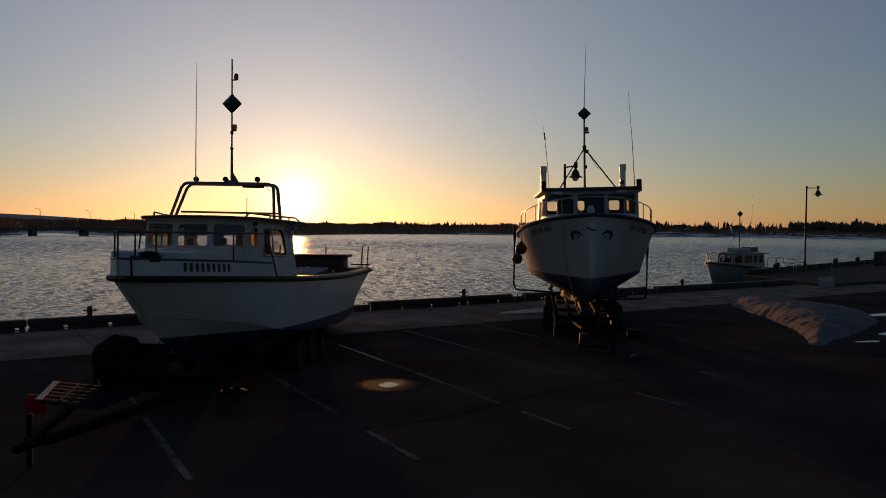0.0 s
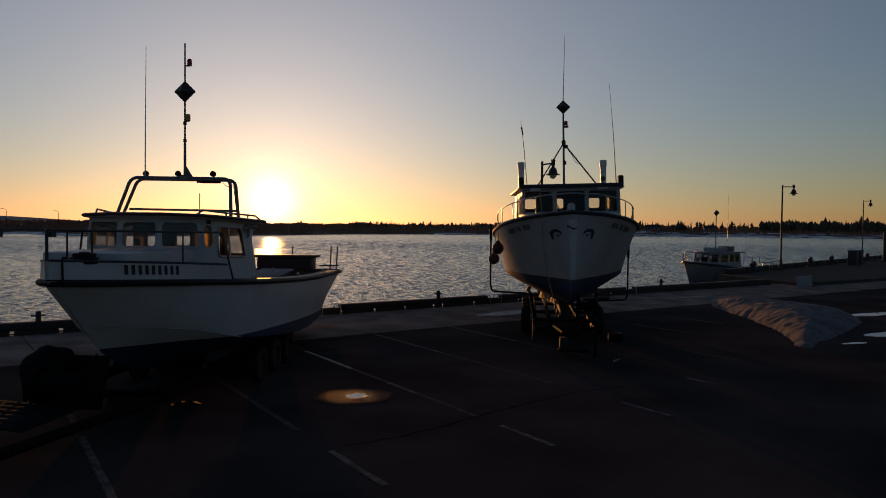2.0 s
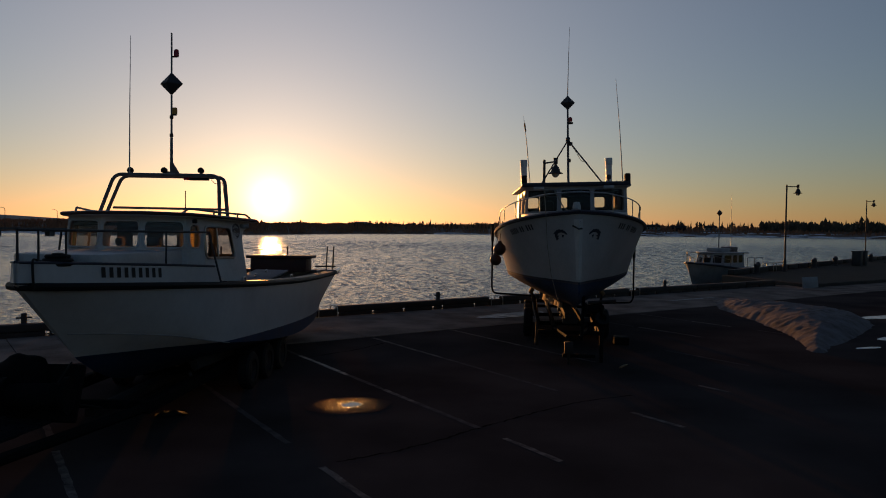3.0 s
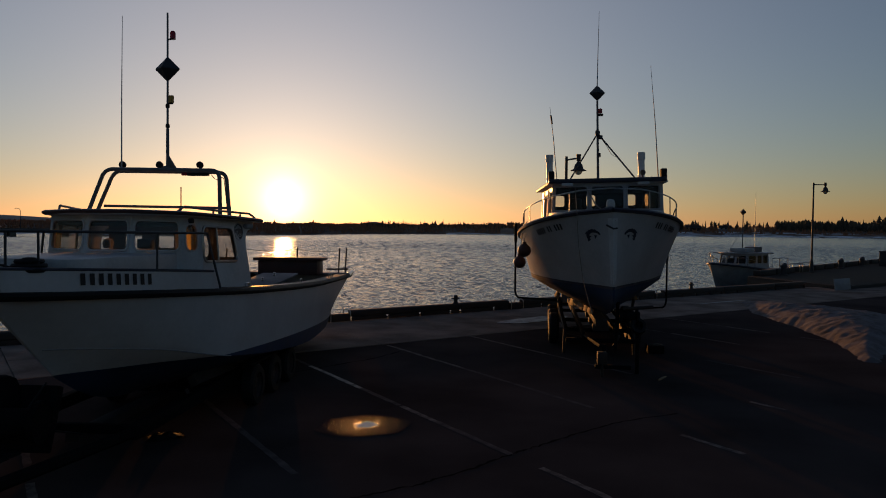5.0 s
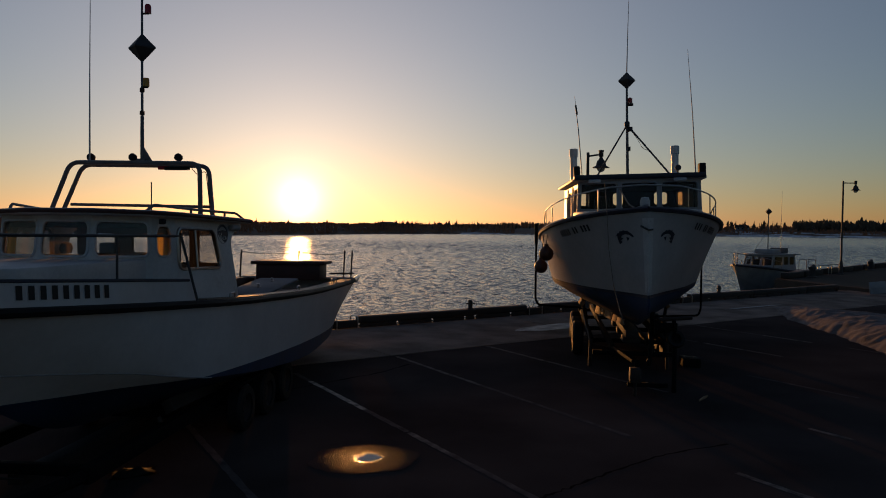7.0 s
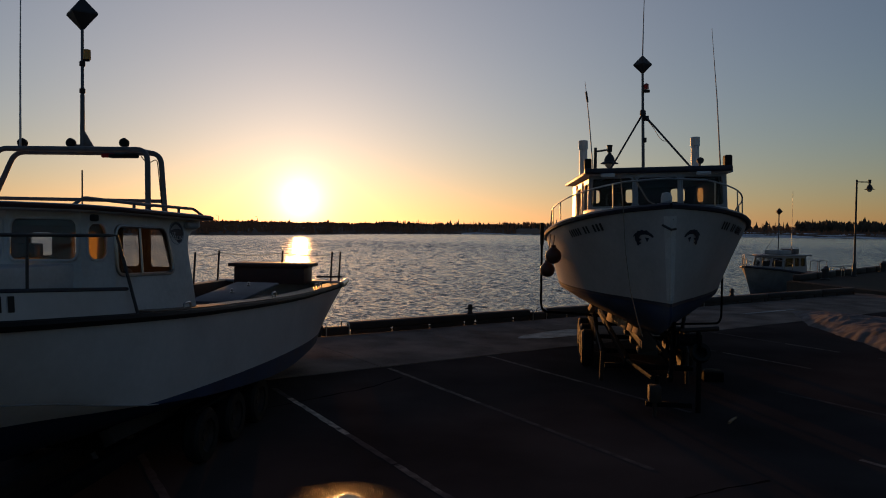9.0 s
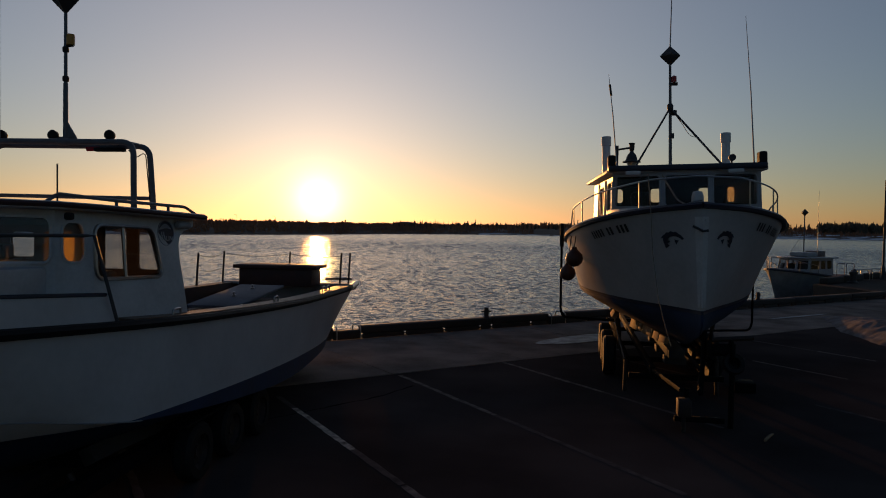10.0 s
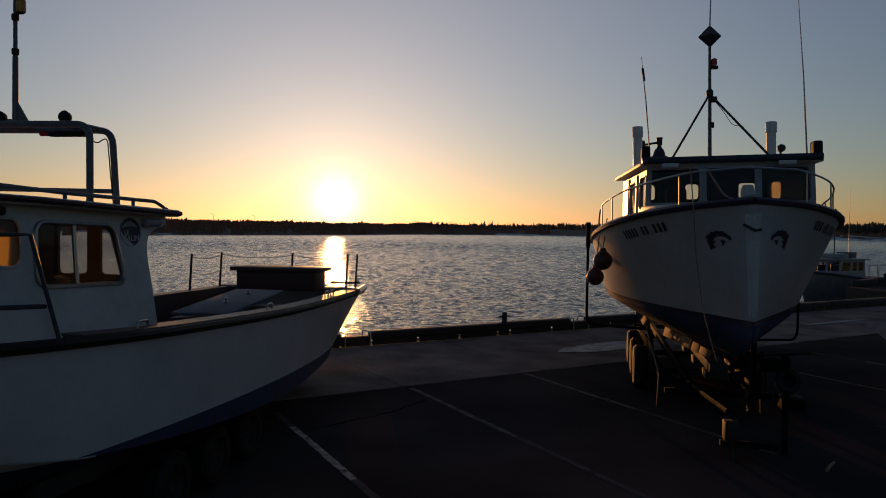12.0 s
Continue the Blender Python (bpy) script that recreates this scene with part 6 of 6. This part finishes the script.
def trailer_two():
    root = thing("boat_trailer", pose(3.6, 17.9, 0, 0, 0, -6.9), "dark steel boat trailer with timber keel blocks", "trailer")
    part("keel_timber", box(-0.16, 0.12, 2.2, 10.8, 0.82, 0.97, 0.01), M["timber"], root, "dark timber keel bearer")
    for k in range(7):
        y = 1.5 + k * 1.35
        part("keel_block", box(-0.2, 0.18, y + 0.9, y + 1.22, 0.68, 0.815, 0.01), M["timber"], root)
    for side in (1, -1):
        part("side_beam", box(side * 0.42 - 0.05, side * 0.42 + 0.05, 2.3, 11.0, 0.5, 0.64, 0.01), M["shade_black"], root)
        part("outer_beam", box(side * 0.82 - 0.05, side * 0.82 + 0.05, 3.2, 9.0, 0.52, 0.66, 0.01), M["shade_black"], root)
        part("drawbar", tube([(side * 0.42, 2.35, 0.58), (side * 0.14 - 0.05, 0.45, 0.62)], 0.035, 6), M["shade_black"], root)
        for y in (4.7, 5.7, 6.9):
            wheel(root, side * 1.08, y, 0.42, 0.26, "rust")
        part("axle_arm", box(side * 0.9 - 0.05, side * 0.9 + 0.05, 4.3, 7.4, 0.62, 0.72, 0.01), M["rust"], root)
        part("bunk", moved(box(-0.05, 0.05, -0.35, 0.35, -0.07, 0.07, 0.01), pose(side * 1.0, 4.5, 1.34, 0, side * -30, 0)), M["bunk"], root, "timber bilge bunk")
        part("bunk_post", tube([(side * 0.86, 4.2, 0.6), (side * 0.98, 4.2, 1.3)], 0.04, 6), M["rust"], root)
        part("stand_leg", tube([(side * 0.86, 3.1, 0.0), (side * 0.84, 3.1, 0.62)], 0.045, 6), M["rust"], root)
        part("leg_brace", tube([(side * 0.86, 3.1, 0.62), (side * 0.95, 4.2, 1.05)], 0.03, 6), M["rust"], root)
    for y in (2.4, 4.2, 6.3, 8.8, 10.8):
        part("cross_beam", box(-0.84, 0.84, y - 0.05, y + 0.05, 0.4, 0.498, 0.01), M["shade_black"], root)
    # bunk board below the hull's sloping bottom; gaps stand in for shadows across it
    start, stop = Vector((-0.64, 4.3, 1.2)), Vector((-0.3, 1.45, 1.25))
    way = (stop - start).normalized()
    turn_z = math.degrees(math.atan2(-way.x, way.y))
    for k, (t0, t1) in enumerate(((0.0, 0.24), (0.27, 0.36), (0.39, 0.66), (0.7, 0.84), (0.86, 1.0))):
        c, ln = start.lerp(stop, (t0 + t1) / 2), (stop - start).length * (t1 - t0)
        h = (0.1, 0.075, 0.085, 0.07, 0.06)[k]
        part("bottom_board", moved(box(-0.035, 0.035, -ln / 2, ln / 2, -h, h, 0.008), pose(c.x, c.y, c.z, 1.0, -14, turn_z)), M["bunk"], root, "worn bare bunk board")
    # tall guide posts beside the hull
    for side, x, z0, z1, y in ((-1, -2.14, 1.3, 3.26, 4.4), (1, 2.05, 1.0, 2.78, 5.6)):
        part("guide_post", tube(rounded([(side * 0.86, y, 0.62), (side * 0.9, y, z0 - 0.1), (x * 0.97, y, z0 - 0.05), (x, y, z0 + 0.1), (x, y, z1)], 0.08), 0.026, 8), M["shade_black"], root, "tall bent guide post")
        part("guide_pad", tube([(x, y, z1 - 0.5), (x, y, z1)], 0.045, 10), M["black"], root, "black foam sleeve")
    # front stand and jack
    part("front_block", box(-0.26, -0.06, 0.2, 0.45, 0.25, 0.52, 0.02), M["rust"], root)
    part("jack_post", tube([(-0.12, 0.45, 0.25), (-0.1, 0.45, 0.66)], 0.04, 8), M["shade_black"], root)
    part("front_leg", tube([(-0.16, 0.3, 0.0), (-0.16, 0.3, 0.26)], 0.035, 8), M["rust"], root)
    part("front_sill", box(-0.3, 0.45, 0.3, 0.4, 0.16, 0.24, 0.01), M["shade_black"], root)
    part("bow_post", tube([(0.16, 0.75, 0.5), (0.2, 0.75, 1.55)], 0.04, 8), M["shade_black"], root)
    part("bow_post", tube([(0.62, 0.7, 0.0), (0.62, 0.7, 1.35)], 0.045, 8), M["shade_black"], root)
    part("bow_winch", moved(lathe([(0, -0.2), (0.16, -0.2), (0.16, -0.16), (0.1, -0.14), (0.1, 0.14), (0.16, 0.16), (0.16, 0.2), (0, 0.2)], 14), pose(0.42, 0.7, 1.25, 0, 90, 0)), M["shade_black"], root)
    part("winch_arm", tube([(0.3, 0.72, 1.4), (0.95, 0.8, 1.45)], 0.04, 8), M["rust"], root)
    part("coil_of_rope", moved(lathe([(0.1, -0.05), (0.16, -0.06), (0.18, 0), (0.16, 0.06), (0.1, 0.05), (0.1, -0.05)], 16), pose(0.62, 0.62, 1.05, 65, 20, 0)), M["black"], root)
    part("step_box", box(1.25, 1.65, 3.4, 3.9, 0.0, 0.2, 0.02), M["shade_black"], root)


trailer_two()


def fenders():
    for x, y, z, r in ((-1.88, 3.0, 2.57, 0.17), (-2.0, 3.35, 2.26, 0.16)):
        f = thing("ball_fender", pose(3.6, 17.9, 0, 0, 0, -6.9) @ pose(x, y, z), "dark round ball fender hung on the hull", "fender", group="hull fenders")
        part("ball", lathe([(0, -r), (r * 0.5, -r * 0.87), (r * 0.87, -r * 0.5), (r, 0), (r * 0.87, r * 0.5), (r * 0.5, r * 0.87), (0.05, r * 1.05), (0.05, r * 1.3), (0, r * 1.32)], 18), M["orange"], f)
        part("lanyard", tube([(0, 0, r * 1.3), (0.06, 0, 0.75)], 0.01, 5), M["rope"], f)


fenders()

def scrap(at, size, turn, seed):
    """A crumpled pale sheet lying on the asphalt."""
    bm = bmesh.new()
    grid = {}
    n = 12
    for i in range(n + 1):
        for j in range(n + 1):
            u, v = i / n - 0.5, j / n - 0.5
            q = Vector((u * 4 + seed, v * 4, seed))
            edge = 1 + 0.35 * noise.noise(Vector((u * 3, v * 3, seed + 5)))
            z = 0.01 + size * 0.5 * max(0.0, 0.2 - u * u - v * v) * (1 + 1.6 * noise.noise(q))
            grid[i, j] = bm.verts.new((u * size * edge, v * size * 0.6 * edge, max(0.008, z)))
    for i in range(n):
        for j in range(n):
            bm.faces.new((grid[i, j], grid[i + 1, j], grid[i + 1, j + 1], grid[i, j + 1]))
    bmesh.ops.solidify(bm, geom=list(bm.faces), thickness=0.006)
    root = thing("scrap_sheet", pose(*at, 0.0, 0, 0, turn), "crumpled pale plastic sheet lying on the asphalt", "litter")
    part("sheet", bm, M["scrapsheet"], root, smooth=25)


scrap((-3.95, 13.4), 0.55, 30, 3)

st = thing("stick", pose(4.7, 18.0, 0.02, 0, 0, 55), "short pale stick lying on the asphalt", "stick")
part("shaft", tube([(-0.22, 0, 0), (0.05, 0.01, 0.0), (0.22, 0, 0)], [0.022, 0.024, 0.018], 6), M["wood"], st)


# ---- the moored boat beyond the pier ----


def boat_three():
    root = thing("moored_boat", pose(18.84, 54.8, 0.0, 0, 0, -52) @ Matrix.Scale(1.075, 4), "small white fishing boat moored at the pier", "boat")
    L = 10.5

    def stem(z):
        return max(0.0, (0.7 - z) * 0.45)

    half = [(0, 0.04), (0.6, 0.6), (1.6, 1.15), (3, 1.5), (6, 1.65), (L, 1.55)]
    sheer = [(0, 0.72), (2, 0.5), (5, 0.2), (L, 0.05)]
    ch = [(0, 0.02), (1.0, 0.25), (3, 0.9), (6, 1.2), (L, 1.2)]
    cz = [(0, -1.2), (3, -1.3), (L, -1.3)]
    kz = [(0, -1.6), (2, -2.0), (L, -2.0)]
    part("hull", hull_shape(L, stem, half, sheer, ch, cz, kz, 0.85, n=30), M["dull_hull"], root, smooth=35)
    for side in (1, -1):
        part("rub_rail", tube(edge_line(half, sheer, stem, L, 0.0, L, 30, -0.02, 0.0, side), 0.07, 6), M["navy"], root, "dark rubbing strake")
        rail = edge_line(half, sheer, stem, L, 0.15, 3.0, 12, 0.1, 0.0, side)
        part("bow_rail", tube([p + Vector((0, 0, 0.75 - 0.02 * k)) for k, p in enumerate(rail)], 0.022, 6), M["pipe"], root)
        for k in (0, 3, 6, 9, 12):
            part("rail_post", tube([rail[k], rail[k] + Vector((0, 0, 0.75 - 0.02 * k))], 0.018, 5), M["pipe"], root)
    bm = bmesh.new()
    le = edge_line(half, sheer, stem, L, 0.0, L, 24, 0.03, 0.04, 1)
    rows = [[bm.verts.new(p), bm.verts.new(Vector((-p.x, p.y, p.z)))] for p in le]
    for a, b in zip(rows, rows[1:]):
        bm.faces.new((a[0], a[1], b[1], b[0]))
    bmesh.ops.solidify(bm, geom=list(bm.faces), thickness=0.05)
    part("deck", bm, M["grey"], root)
    # wheelhouse with three front windows and side windows
    zb, zt = 0.3, 1.32
    P = [(-1.05, 2.6), (-0.35, 2.3), (0.35, 2.3), (1.05, 2.6), (1.15, 5.4)]
    T = [(-0.98, 2.85), (-0.34, 2.6), (0.34, 2.6), (0.98, 2.85), (1.08, 5.4)]
    for k in range(3):
        q = [Vector((*P[k], zb)), Vector((*P[k + 1], zb)), Vector((*T[k + 1], zt)), Vector((*T[k], zt))]
        h = rrect(0.08, 0.92, 0.36, 0.9, 0.08, 0.08)
        w = part("cabin_front", panel(q, [h], 0.05)[0], M["shade_white"], root)
        window(w, q, h, M["shade_white"], 0.016, pane_mat="smoked")
    for side in (1, -1):
        q = [Vector((side * P[3][0], P[3][1], zb)), Vector((side * P[4][0], P[4][1], zb)), Vector((side * T[4][0], T[4][1], zt)), Vector((side * T[3][0], T[3][1], zt))]
        hs = [rrect(0.06, 0.42, 0.36, 0.9, 0.05, 0.08), rrect(0.47, 0.68, 0.36, 0.9, 0.03, 0.08), rrect(0.73, 0.94, 0.36, 0.9, 0.04, 0.08)]
        if side < 0:
            q = [q[1], q[0], q[3], q[2]]
            hs = [[(1 - u, w) for u, w in h] for h in hs]
        w = part("cabin_side", panel(q, hs, 0.05)[0], M["shade_white"], root)
        for h in hs:
            window(w, q, h, M["shade_white"], 0.016, pane_mat="smoked")
    part("roof", prism([(-1.1, 2.75), (-0.4, 2.4), (0.4, 2.4), (1.1, 2.75), (1.2, 5.9), (-1.2, 5.9)], 1.32, 1.4, 0.02), M["shade_white"], root)
    # unseen dark bulkhead and console, added so the windows look dark
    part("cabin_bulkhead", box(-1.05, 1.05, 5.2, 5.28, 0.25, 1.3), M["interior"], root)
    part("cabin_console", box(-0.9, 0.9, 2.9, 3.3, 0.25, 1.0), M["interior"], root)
    part("roof_raft", box(-0.6, 0.6, 3.3, 4.4, 1.42, 1.7, 0.06), M["shade_white"], root)
    part("radar_mount", box(-0.5, 0.5, 5.0, 5.6, 1.42, 1.78, 0.04), M["pipe"], root)
    part("mast", tube([(0, 3.9, 1.4), (0, 3.9, 4.0)], 0.035, 6), M["pipe"], root)
    part("radar_reflector", lathe([(0, -0.24), (0.24, -0.01), (0.24, 0.01), (0, 0.24)], 4, (0, 3.9, 4.2)), M["dark_steel"], root, "diamond-shaped radar reflector", smooth=0)
    part("whip_antenna", tube([(0.4, 4.8, 1.4), (0.4, 4.8, 5.6)], [0.02, 0.008], 5), M["shade_white"], root)
    part("stay", tube([(0, 3.9, 3.0), (0, 1.4, 0.9)], 0.01, 4), M["pipe"], root)
    for x, y in ((1.2, 6.2), (1.2, 7.4)):
        part("deck_rail", tube(rounded([(x, y - 0.5, 0.15), (x, y - 0.5, 1.0), (x, y + 0.5, 1.0), (x, y + 0.5, 0.15)], 0.12), 0.02, 6), M["pipe"], root)


boat_three()
